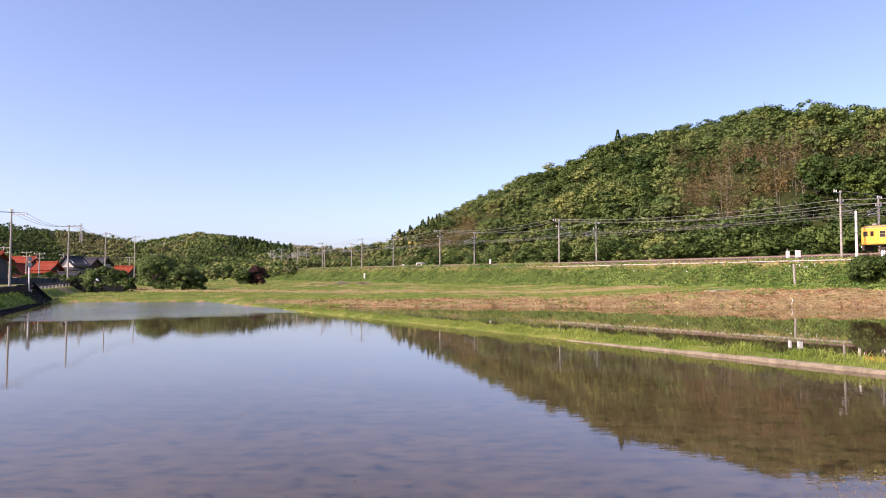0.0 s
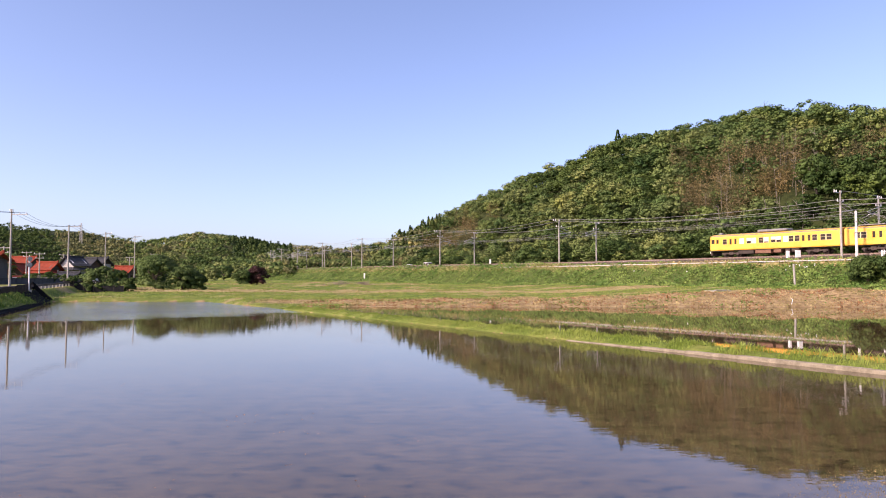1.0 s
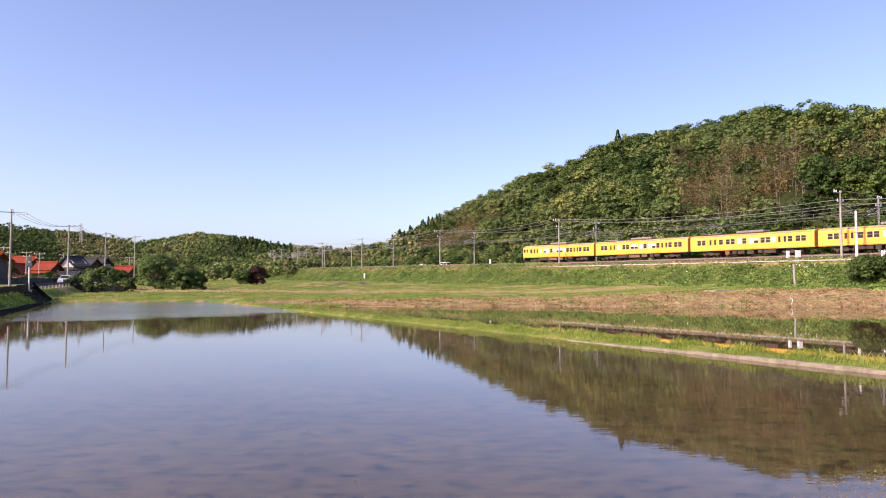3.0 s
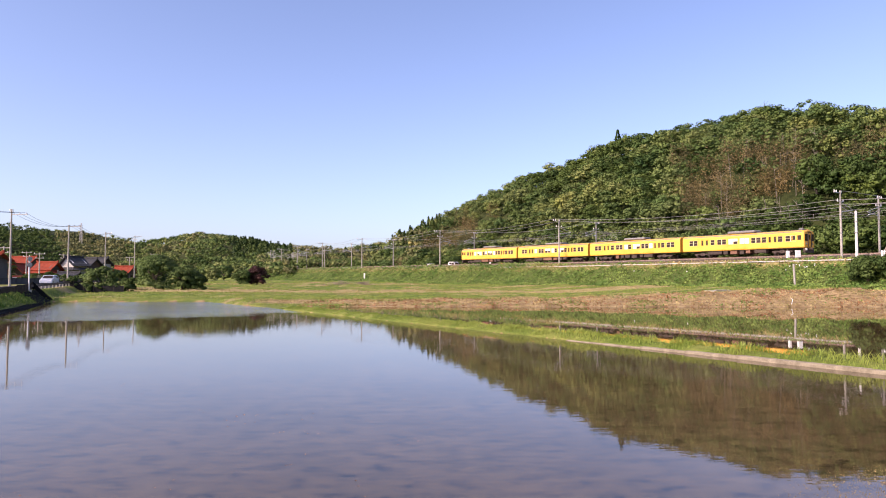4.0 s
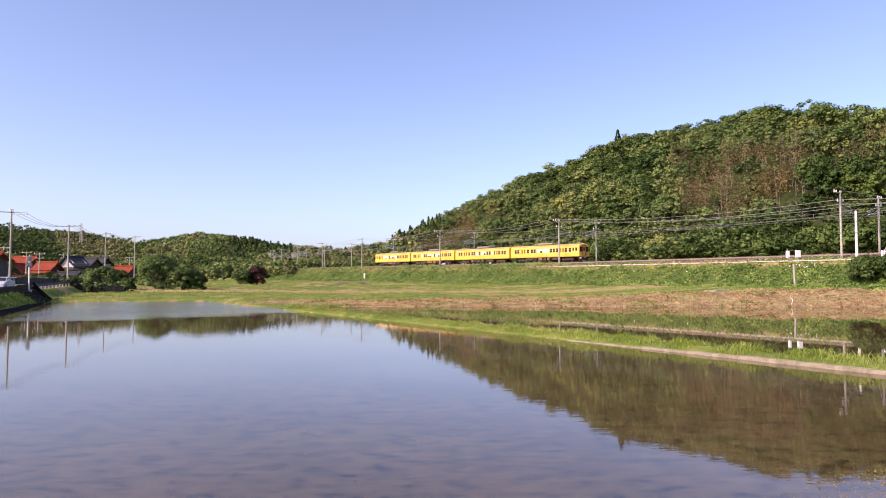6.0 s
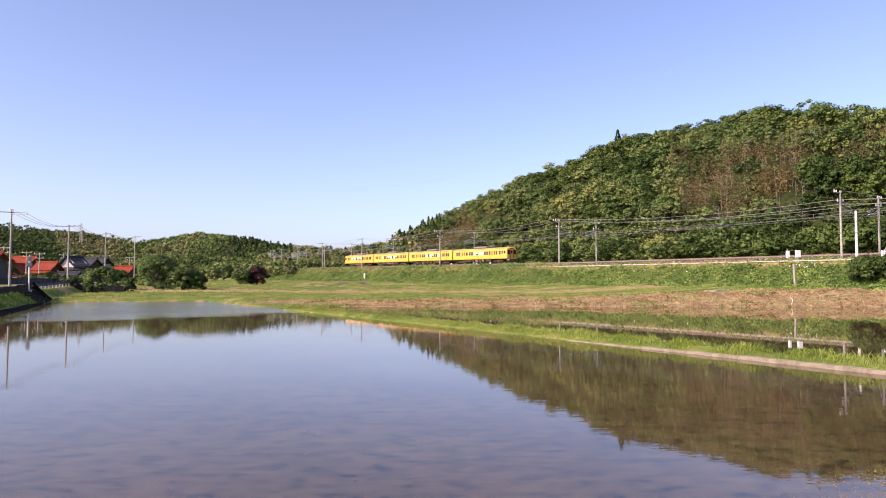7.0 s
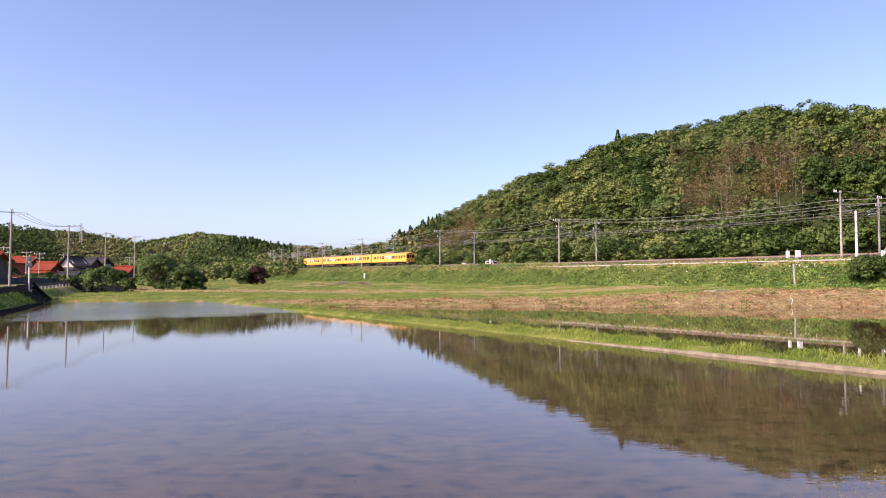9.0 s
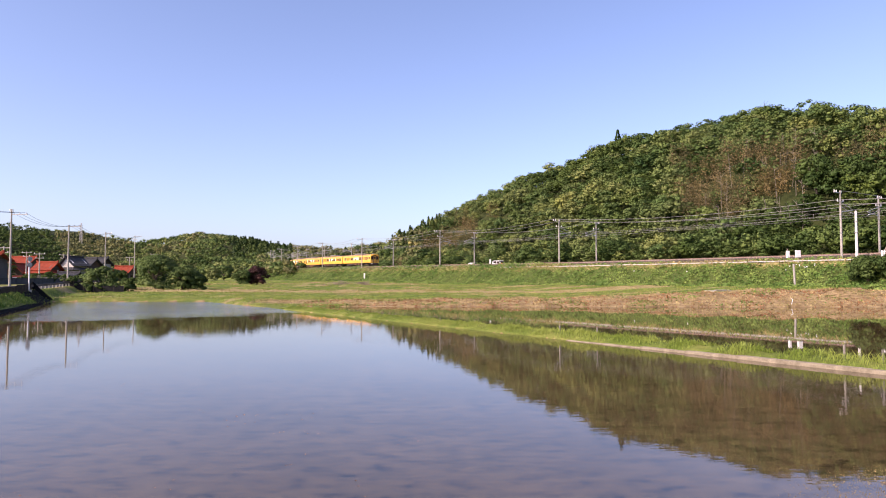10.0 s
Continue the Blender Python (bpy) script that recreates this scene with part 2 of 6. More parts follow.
    weedy = smooth(5.4, 6.4, d) * (1 - smooth(11.5, 15.0, d)) * (s > -139) * (s < 419)
    return z, mud, dry * (1 - weedy), stones, np.maximum(wood, weedy * 0.999)


def ground_z(x, y):
    return float(land(np.array([x]), np.array([y]))[0][0])
# ---------------------------------------------------------------- ground sheet
def ground_material():
    m, nt, p = material("field_ground")
    def attr(name):
        a = nt.nodes.new("ShaderNodeAttribute")
        a.attribute_name = name
        return a.outputs["Fac"]
    big, mid, fine = noise_node(nt, 0.10, 4, 0.6), noise_node(nt, 0.9, 5, 0.65), noise_node(nt, 9.0, 4, 0.7)
    grass = ramp(nt, mid, [(0.25, (0.085, 0.125, 0.026)), (0.5, (0.15, 0.18, 0.045)), (0.75, (0.25, 0.24, 0.08))])
    lush = ramp(nt, big, [(0.35, (0.7, 0.9, 0.6)), (0.65, (1.25, 1.15, 1.0))])
    grass = mix(nt, 1.0, grass, lush, "MULTIPLY")
    straw = ramp(nt, mid, [(0.3, (0.24, 0.19, 0.075)), (0.7, (0.40, 0.33, 0.15))])
    soil = ramp(nt, mid, [(0.25, (0.21, 0.14, 0.07)), (0.5, (0.34, 0.255, 0.135)), (0.75, (0.46, 0.37, 0.20))])
    stone = ramp(nt, fine, [(0.3, (0.08, 0.060, 0.038)), (0.7, (0.22, 0.175, 0.115))])
    woods = ramp(nt, mid, [(0.3, (0.045, 0.070, 0.016)), (0.7, (0.11, 0.14, 0.035))])
    def edge(name, amount):
        n = calc(nt, "MULTIPLY", calc(nt, "SUBTRACT", mid, 0.5), amount)
        r = nt.nodes.new("ShaderNodeMapRange")
        r.inputs[1].default_value, r.inputs[2].default_value = 0.35, 0.65
        nt.links.new(calc(nt, "ADD", attr(name), n), r.inputs[0])
        return r.outputs[0]
    col = mix(nt, edge("dry", 1.0), grass, straw)
    soil = mix(nt, 1.0, soil, ramp(nt, noise_node(nt, 2.4, 5, 0.7, stretch=(0.5, 1, 1)), [(0.3, (0.5, 0.42, 0.36)), (0.5, (0.95, 0.9, 0.85)), (0.72, (1.35, 1.3, 1.2))]), "MULTIPLY")
    col = mix(nt, edge("mud", 1.0), col, soil)
    wet = calc(nt, "GREATER_THAN", attr("mud"), 1.5)
    col = mix(nt, wet, col, ramp(nt, fine, [(0.3, (0.07, 0.054, 0.038)), (0.7, (0.19, 0.145, 0.098))]))
    col = mix(nt, edge("stones", 0.3), col, stone)
    col = mix(nt, edge("wood", 0.3), col, woods)
    # ground under the trees is coloured near black so gaps between crowns look dark
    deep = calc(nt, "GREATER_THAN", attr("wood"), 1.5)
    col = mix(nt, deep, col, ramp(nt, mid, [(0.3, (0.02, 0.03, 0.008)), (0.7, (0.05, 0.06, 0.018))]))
    grain = ramp(nt, fine, [(0.25, (0.6, 0.6, 0.6)), (0.7, (1.15, 1.15, 1.15))])
    nt.links.new(mix(nt, 1.0, col, grain, "MULTIPLY"), p.inputs["Base Color"])
    p.inputs["Roughness"].default_value, p.inputs["Specular IOR Level"].default_value = 0.95, 0.15
    b = bump(nt, p, fine, 0.9, 0.08)
    nt.links.new(calc(nt, "SUBTRACT", 0.9, calc(nt, "MULTIPLY", wet, 0.7)), b.inputs["Strength"])
    return m


def build_ground():
    ang = np.concatenate([np.linspace(-180, -60, 40)[:-1], np.linspace(-60, -36, 40)[:-1], np.linspace(-36, 36, 350)[:-1], np.linspace(36, 75, 90)[:-1], np.linspace(75, 180, 40)])
    rad = np.concatenate([np.linspace(0.01, 8, 12)[:-1], np.geomspace(8, 320, 275)[:-1], np.geomspace(320, 1100, 60)[:-1], np.geomspace(1100, 4800, 14)])
    A, R = np.meshgrid(np.radians(ang), rad)
    X, Y = R * np.sin(A), R * np.cos(A)
    z, mud, dry, stones, wood = land(X, Y)
    verts = np.stack([X, Y, z], -1).reshape(-1, 3)
    nr, na = X.shape
    i = np.arange(nr - 1)[:, None] * na + np.arange(na - 1)[None]
    faces = np.stack([i, i + na, i + na + 1, i + 1], -1).reshape(-1, 4)[:, ::-1]
    me = fast_mesh("ground", verts, faces)
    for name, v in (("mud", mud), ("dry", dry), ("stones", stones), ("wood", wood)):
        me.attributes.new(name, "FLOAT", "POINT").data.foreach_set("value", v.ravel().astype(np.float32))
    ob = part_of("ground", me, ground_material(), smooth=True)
    tagged(ob, "grassy valley floor with muddy banks and a railway embankment", "ground", kind="structure")


build_ground()


# ---------------------------------------------------------------- flooded paddies
def water_material(name, ruffled):
    m, nt, p = material(name)
    silt, streak, speck = noise_node(nt, 0.35, 5, 0.6), noise_node(nt, 2.1, 7, 0.72, stretch=(1, 1.5, 1)), noise_node(nt, 14, 3, 0.6)
    col = ramp(nt, silt, [(0.3, (0.062, 0.043, 0.021)), (0.7, (0.100, 0.070, 0.035))])
    col = mix(nt, 1.0, col, ramp(nt, streak, [(0.34, (0.16, 0.17, 0.26)), (0.44, (0.75, 0.74, 0.76)), (0.56, (1.12, 1.1, 1.05))]), "MULTIPLY")
    nt.links.new(col, p.inputs["Base Color"])
    p.inputs["IOR"].default_value = 1.333
    p.inputs["Roughness"].default_value = 0.03
    tiny, swell = noise_node(nt, 7.0, 2, 0.5, stretch=(1, 1.3, 1)), noise_node(nt, 2.4, 3, 0.55, stretch=(0.4, 1.5, 1))
    gust = noise_node(nt, 0.22, 4, 0.65, stretch=(0.3, 1, 1))
    # a breeze ruffles the far end of the paddy
    tc = nt.nodes.new("ShaderNodeTexCoord")
    xyz = nt.nodes.new("ShaderNodeSeparateXYZ")
    nt.links.new(tc.outputs["Object"], xyz.inputs[0])
    far = nt.nodes.new("ShaderNodeMapRange")
    far.inputs[1].default_value, far.inputs[2].default_value = 54.0, 72.0
    far.inputs[3].default_value, far.inputs[4].default_value = 0.0, 0.32 if ruffled else 0.0
    nt.links.new(calc(nt, "SUBTRACT", calc(nt, "ADD", xyz.outputs[1], calc(nt, "MULTIPLY", gust, 20.0)), calc(nt, "MULTIPLY", calc(nt, "ADD", xyz.outputs[0], 19.0), 0.8)), far.inputs[0])
    # the raised bank shelters the water at its foot
    shelter = nt.nodes.new("ShaderNodeMapRange")
    shelter.inputs[1].default_value, shelter.inputs[2].default_value = 2.0, 8.0
    nt.links.new(calc(nt, "ADD", calc(nt, "ADD", calc(nt, "MULTIPLY", xyz.outputs[0], 0.912), calc(nt, "MULTIPLY", xyz.outputs[1], 0.41)), calc(nt, "ADD", 8.8, calc(nt, "MULTIPLY", gust, 3.0))), shelter.inputs[0])
    ruffle = calc(nt, "ADD", calc(nt, "MULTIPLY", far.outputs[0], shelter.outputs[0]), 0.004 if ruffled else 0.0015)
    b = bump(nt, p, tiny, 0.03, 0.10)
    nt.links.new(ruffle, b.inputs["Strength"])
    streaks = ramp(nt, noise_node(nt, 0.45, 3, 0.6, stretch=(0.25, 1.6, 1)), [(0.38, (0.3, 0.3, 0.3)), (0.6, (1, 1, 1))])
    gloss = nt.nodes.new("ShaderNodeMapRange")
    gloss.inputs[1].default_value, gloss.inputs[2].default_value = 0.006, 0.32
    gloss.inputs[3].default_value, gloss.inputs[4].default_value = 0.012, 0.14 if ruffled else 0.012
    nt.links.new(calc(nt, "MULTIPLY", ruffle, streaks), gloss.inputs[0])
    nt.links.new(gloss.outputs[0], p.inputs["Roughness"])
    b2 = nt.nodes.new("ShaderNodeBump")
    b2.inputs["Distance"].default_value = 0.02
    b2.inputs["Strength"].default_value = 0.045 if ruffled else 0.012
    nt.links.new(swell, b2.inputs["Height"])
    nt.links.new(b2.outputs[0], b.inputs["Normal"])
    return m


WATER = water_material("paddy_water", True)
STILL_WATER = water_material("still_paddy_water", False)


def build_water(name, corners, label, mat):
    bm = bmesh.new()
    c = [Vector((x, y, 0)) for x, y in corners]
    mid = sum(c, Vector()) / len(c)
    bm.faces.new([bm.verts.new(mid + (v - mid) * (1 + 1.0 / max((v - mid).length, 1))) for v in c])
    tagged(part(name, bm, mat), label, "water", kind="structure")


build_water("water", POND_NEAR, "flooded rice paddy, still shallow muddy water mirroring the sky", WATER)
build_water("water", POND_SIDE, "second flooded paddy behind the dike, still brown water", STILL_WATER)
far_pool = bmesh.new()
far_pool.faces.new([far_pool.verts.new(v) for v in ((-37.0, 108.0, 1.03), (-22.0, 107.0, 1.03), (-20.5, 112.0, 1.03), (-30.0, 113.5, 1.03), (-36.0, 113.0, 1.03))])
tagged(part("water", far_pool, STILL_WATER), "thin sheet of water in a far paddy", "water", kind="structure")
# ---------------------------------------------------------------- the yellow train
YELLOW = surface("yellow_train_paint", (0.74, 0.35, 0.035), (0.86, 0.48, 0.07), 0.45, rough=0.38, relief=0.05, depth=0.002, fine=9)
ROOF_GREY = surface("roof_grey", (0.16, 0.15, 0.15), (0.27, 0.26, 0.25), 1.5, rough=0.75)
UNDER = surface("underframe_grime", (0.028, 0.020, 0.016), (0.085, 0.056, 0.042), 2.0, rough=0.85)
RUSTY = surface("rusty_equipment", (0.14, 0.06, 0.035), (0.25, 0.13, 0.08), 2.0, rough=0.85)
STEEL = surface("worn_steel", (0.25, 0.24, 0.23), (0.45, 0.43, 0.41), 4.0, rough=0.45, metal=0.9)
BLIND = surface("cream_blind", (0.72, 0.68, 0.60), (0.82, 0.79, 0.72), 2.0, rough=0.8, relief=0)
RUBBER = surface("black_rubber", (0.012, 0.012, 0.012), (0.03, 0.03, 0.03), 5.0, rough=0.8, relief=0)


def glass_material(name, tint, rough=0.06):
    m, nt, p = material(name)
    nt.links.new(ramp(nt, noise_node(nt, 1.2), [(0.3, tint), (0.7, tuple(c * 1.8 for c in tint))]), p.inputs["Base Color"])
    p.inputs["Roughness"].default_value = rough
    p.inputs["Specular IOR Level"].default_value = 0.18
    return m


WINDOW_FRAME = surface("cream_window_frame", (0.60, 0.47, 0.24), (0.72, 0.58, 0.32), 4.0, rough=0.5, relief=0)
DARK_GLASS = glass_material("dark_window_glass", (0.026, 0.018, 0.014))
CAR_L, CAR_W = 19.5, 2.9


def car_section(w=CAR_W):
    """Half outline of the body, from the sill up to the roof's middle: across, height over the rails."""
    half = w / 2
    pts = [(half - 0.06, 1.02), (half, 1.15), (half, 2.95)]
    for k in range(1, 8):
        a = radians(90 * k / 7)
        pts.append((half - 0.62 + 0.62 * math.cos(a), 2.95 + 0.45 * math.sin(a)))
    pts.append((0, 3.55))
    return pts


def loft(rings, cap=True):
    bm = bmesh.new()
    rows = [[bm.verts.new(v) for v in ring] for ring in rings]
    for a, b in zip(rows, rows[1:]):
        for i in range(len(a)):
            j = (i + 1) % len(a)
            bm.faces.new((a[i], a[j], b[j], b[i]))
    if cap:
        bm.faces.new(rows[0][::-1])
        bm.faces.new(rows[-1])
    bmesh.ops.recalc_face_normals(bm, faces=bm.faces)
    return bm


def car_ring(y, w=CAR_W, drop=0.0):
    half = car_section(w)
    left = [(-x, y, z - (drop if z > 2.9 else 0)) for x, z in half]
    right = [(x, y, z - (drop if z > 2.9 else 0)) for x, z in half[-2::-1]]
    return left + right


def window_mesh(w, h, panes):
    """A frame with its panes, on the plane x = 0, facing -x."""
    frame_bm = bmesh.new()
    t = 0.035
    box(frame_bm, -0.022, 0.01, -w / 2, w / 2, -h / 2, -h / 2 + t)
    box(frame_bm, -0.022, 0.01, -w / 2, w / 2, h / 2 - t, h / 2)
    for k in range(panes + 1):
        mid = 0.05 if 0 < k < panes else 0.0
        y = -w / 2 + (w - t) * k / panes
        box(frame_bm, -0.022, 0.01, y - mid, y + t + mid, -h / 2 + t, h / 2 - t)
    box(frame_bm, -0.018, 0.008, -w / 2 + t, w / 2 - t, 0.02, 0.045)
    glass = bmesh.new()
    box(glass, -0.010, 0.006, -w / 2 + t * 0.9, w / 2 - t * 0.9, -h / 2 + t * 0.9, h / 2 - t * 0.9)
    out = []
    for nm, b, mt in (("window", frame_bm, WINDOW_FRAME), ("pane", glass, DARK_GLASS)):
        me = bpy.data.meshes.new(nm)
        b.to_mesh(me)
        b.free()
        me.materials.append(mt)
        out.append(me)
    return out


def build_car(cab_front=False, cab_rear=False, pantograph=False, blinds=(), label=""):
    car = thing("train_car", Matrix(), label, "train car", "cars of the yellow train")
    # y runs along the car, front at +y; z = 0 at the rails
    L = CAR_L / 2
    rings = [car_ring(-L), car_ring(L)]
    if cab_front:
        rings[-1:] = [car_ring(L - 0.28), car_ring(L - 0.06, CAR_W - 0.18, 0.07), car_ring(L, CAR_W - 0.5, 0.2)]
    if cab_rear:
        rings[:1] = [car_ring(-L, CAR_W - 0.5, 0.2), car_ring(-L + 0.06, CAR_W - 0.18, 0.07), car_ring(-L + 0.28)]
    part("body", loft(rings), YELLOW, car)
    # roof cover, gutter
    bm = bmesh.new()
    for sgn in (-1, 1):
        box(bm, sgn * 1.36 - 0.05, sgn * 1.36 + 0.05, -L + 0.3, L - 0.3, 3.15, 3.25)
    part("gutter", bm, ROOF_GREY, car, "grimy grey roof gutter")
    top = [[(x * 0.86, y, z + 0.015) for x, yy, z in car_ring(y) if z > 3.18] for y in (-L + 0.25, L - 0.25)]
    bm = bmesh.new()
    rows = [[bm.verts.new(v) for v in r] for r in top]
    for i in range(len(rows[0]) - 1):
        bm.faces.new((rows[0][i], rows[0][i + 1], rows[1][i + 1], rows[1][i]))
    bmesh.ops.solidify(bm, geom=bm.faces[:], thickness=0.03)
    part("roof", bm, ROOF_GREY, car, "grey roof covering")
    part("air_conditioner", boxes((-0.95, 0.95, -2.2, 2.2, 3.5, 3.86), bevel=0.12), ROOF_GREY, car, "long grey rooftop air conditioner")
    if pantograph:
        part("roof_rack", boxes((-0.7, 0.7, 5.2, 8.4, 3.56, 3.68), bevel=0.03), ROOF_GREY, car)
        part("pantograph", rods((( -0.6, 6.0, 3.7), (-0.6, 5.1, 4.3), 0.028), ((0.6, 6.0, 3.7), (0.6, 5.1, 4.3), 0.028), ((-0.6, 5.1, 4.3), (-0.5, 6.7, 5.0), 0.024), ((0.6, 5.1, 4.3), (0.5, 6.7, 5.0), 0.024),
                                ((-0.6, 7.5, 3.7), (-0.6, 8.3, 4.3), 0.028), ((0.6, 7.5, 3.7), (0.6, 8.3, 4.3), 0.028), ((-0.6, 8.3, 4.3), (-0.5, 6.8, 5.0), 0.024), ((0.6, 8.3, 4.3), (0.5, 6.8, 5.0), 0.024),
                                ((-0.9, 6.75, 5.02), (0.9, 6.75, 5.02), 0.035), sides=6), ROOF_GREY, car, "raised grey diamond pantograph")
    # windows, doors
    single, double = window_mesh(0.72, 0.84, 1), window_mesh(1.52, 0.84, 2)
    layout = [(2.65, single), (5.4, single), (6.95, double), (8.85, double), (10.7, double), (12.5, double), (13.75, single), (16.15, single), (17.65, double)]
    if not cab_front:
        layout[0] = (2.0, double)
    for sgn in (-1, 1):
        turn = 0 if sgn < 0 else 180
        for k, (at, meshes) in enumerate(layout):
            w = part_of("window", meshes[0], None, car)
            w.matrix_local = pose(sgn * CAR_W / 2, L - at, 2.30, 0, 0, turn)
            part_of("pane", meshes[1], None, w)
            if k in blinds:
                spans = ((-0.73, -0.06), (0.06, 0.73)) if meshes is double else ((-0.33, 0.33),)
                for n, (y0, y1) in enumerate(spans):
                    pick = (k * 5 + n * 3 + len(blinds) * 2) % 7
                    if pick == 0 and len(spans) > 1:
                        continue
                    hgt = (0.80, 0.80, 0.45, 0.80, 0.62, 0.40, 0.80)[pick]
                    part("blind", boxes((-0.014, -0.011, y0, y1, 0.40 - hgt, 0.40)), BLIND, w, "lowered cream blind")
        for at in (4.0, 15.0):
            d = part("door", boxes((-0.012, 0.01, -0.66, -0.006, -1.02, 0.88), (-0.012, 0.01, 0.006, 0.66, -1.02, 0.88), bevel=0.006), YELLOW, car, "yellow double sliding door")
            d.matrix_local = pose(sgn * CAR_W / 2, L - at, 2.07, 0, 0, turn)
            for o in (-0.40, 0.40):
                p = part("pane", boxes((-0.02, 0.0, o - 0.17, o + 0.17, -0.18, 0.62), bevel=0.01), DARK_GLASS, d)
    # side stripe of grime above the sill and the sill itself
    part("sill", boxes((-1.30, 1.30, -L + 0.35, L - 0.35, 0.94, 1.06)), UNDER, car, "dark grimy underframe sill")
    # gangways
    for end, cab in ((1, cab_front), (-1, cab_rear)):
        if not cab:
            y0, y1 = sorted((end * L, end * (L + 0.27)))
            part("gangway", boxes((-0.55, 0.55, y0, y1, 1.1, 3.05), bevel=0.03), RUBBER, car, "black folding gangway")
            continue
        yf = end * (L + 0.004)
        y0, y1 = sorted((yf, yf - end * 0.05))
        for x in (-0.78, 0.78):
            part("windscreen", boxes((x - 0.42, x + 0.42, y0 - 0.0, y1, 1.90, 2.90), bevel=0.02), DARK_GLASS, car)
            part("headlight", rods(((x * 1.02, yf - end * 0.05, 1.52), (x * 1.02, yf + end * 0.04, 1.52), 0.13)), STEEL, car, "round headlight by the cab front")
        part("cab_door", boxes((-0.34, 0.34, y0, y1 + 0.012 if end > 0 else y1, 1.12, 3.0), bevel=0.01), YELLOW, car)
        for x in (-0.40, 0.40):
            q0, q1 = sorted((yf + end * 0.10, yf - end * 0.02))
            part("gangway_frame", boxes((x - 0.045, x + 0.045, q0, q1, 1.1, 3.04), bevel=0.01), UNDER, car, "dark frame of the end door")
        part("step_plate", boxes((-1.1, -0.75, min(yf, yf + end * 0.12), max(yf, yf + end * 0.12), 0.62, 0.9), bevel=0.01), BLIND, car, "pale step below the cab")
        y2, y3 = sorted((yf + end * 0.006, yf - end * 0.03))
        part("pane", boxes((-0.22, 0.22, y2, y3, 2.1, 2.78), bevel=0.01), DARK_GLASS, car)
        part("destination_box", boxes((-0.5, 0.5, y2, y3, 3.06, 3.24), bevel=0.02), DARK_GLASS, car)
        part("coupler", boxes((-0.16, 0.16, min(yf, yf + end * 0.5), max(yf, yf + end * 0.5), 0.72, 1.0), bevel=0.04), UNDER, car)
        part("snow_plough", boxes((-1.2, 1.2, min(yf - end * 0.3, yf), max(yf - end * 0.3, yf), 0.28, 0.9), bevel=0.05), UNDER, car)
        part("whistle_cover", boxes((-0.25, 0.25, end * (L - 1.1) - 0.3, end * (L - 1.1) + 0.3, 3.5, 3.75), bevel=0.08), ROOF_GREY, car)
        for sgn in (-1, 1):
            cw = part_of("cab_window", window_mesh(0.6, 0.7, 1)[1], None, car)
            cw.matrix_local = pose(sgn * CAR_W / 2, end * (L - 0.62), 2.38, 0, 0, 0 if sgn < 0 else 180)
            dr = part("cab_side_door", boxes((-0.012, 0.01, -0.31, 0.31, -1.0, 0.85), bevel=0.006), YELLOW, car)
            dr.matrix_local = pose(sgn * CAR_W / 2, end * (L - 1.4), 2.07, 0, 0, 0 if sgn < 0 else 180)
            part("pane", boxes((-0.02, 0.0, -0.2, 0.2, 0.0, 0.62), bevel=0.01), DARK_GLASS, dr)
    # bogies and wheels
    wheel = bmesh.new()
    for x in (-0.56, 0.56):
        rod(wheel, (x - 0.065, 0, 0), (x + 0.065, 0, 0), 0.43, 0.43, 20)
    rod(wheel, (-0.9, 0, 0), (0.9, 0, 0), 0.07, 0.07, 8)
    wheel_me = bpy.data.meshes.new("wheelset")
    wheel.to_mesh(wheel_me)
    wheel.free()
    wheel_me.materials.append(UNDER)
    for yb in (-L + 3.35, L - 3.35):
        bg = boxes((-1.02, -0.88, -1.5, 1.5, 0.42, 0.66), (0.88, 1.02, -1.5, 1.5, 0.42, 0.66), (-1.0, 1.0, -0.2, 0.2, 0.4, 0.8), (-1.05, -0.85, -0.35, 0.35, 0.3, 0.85), (0.85, 1.05, -0.35, 0.35, 0.3, 0.85),
                   (-1.06, -0.84, -1.25, -0.85, 0.26, 0.6), (-1.06, -0.84, 0.85, 1.25, 0.26, 0.6), (0.84, 1.06, -1.25, -0.85, 0.26, 0.6), (0.84, 1.06, 0.85, 1.25, 0.26, 0.6), bevel=0.03)
        bo = part("bogie", bg, UNDER, car, "dark grimy bogie frame")
        bo.matrix_local = pose(0, yb, 0)
        for o in (-1.05, 1.05):
            part_of("wheelset", wheel_me, None, bo).matrix_local = pose(0, o, 0.43)
    rng = random.Random(3 + len(blinds) + pantograph)
    y = -L + 5.6
    while y < L - 6.4:
        w = rng.choice((0.7, 1.1, 1.8, 2.4))
        mt = rng.choice((UNDER, UNDER, UNDER, RUSTY))
        low = rng.uniform(0.35, 0.5)
        part("underfloor_box", boxes((-1.25, -0.5, y, y + w, low, 0.92), bevel=0.02), mt, car)
        part("underfloor_box", boxes((0.5, 1.25, y, y + w, low, 0.92), bevel=0.02), mt, car)
        y += w + rng.uniform(0.15, 0.7)
    return car


CAR_LABEL = "yellow electric train car with %s"
cars = [
    build_car(cab_front=True, blinds=(1, 2, 3, 4, 5), label=CAR_LABEL % "leading cab and drawn blinds"),
    build_car(pantograph=True, blinds=(1, 3, 4, 5), label=CAR_LABEL % "grey roof and dark windows"),
    build_car(pantograph=True, blinds=(3, 4, 6), label=CAR_LABEL % "raised pantograph and drawn blinds"),
    build_car(cab_rear=True, blinds=(3, 4), label=CAR_LABEL % "trailing cab"),
]


def train_s(t):
    """Where the train's front is along the line."""
    return 22.065 * t - 0.0903 * t * t


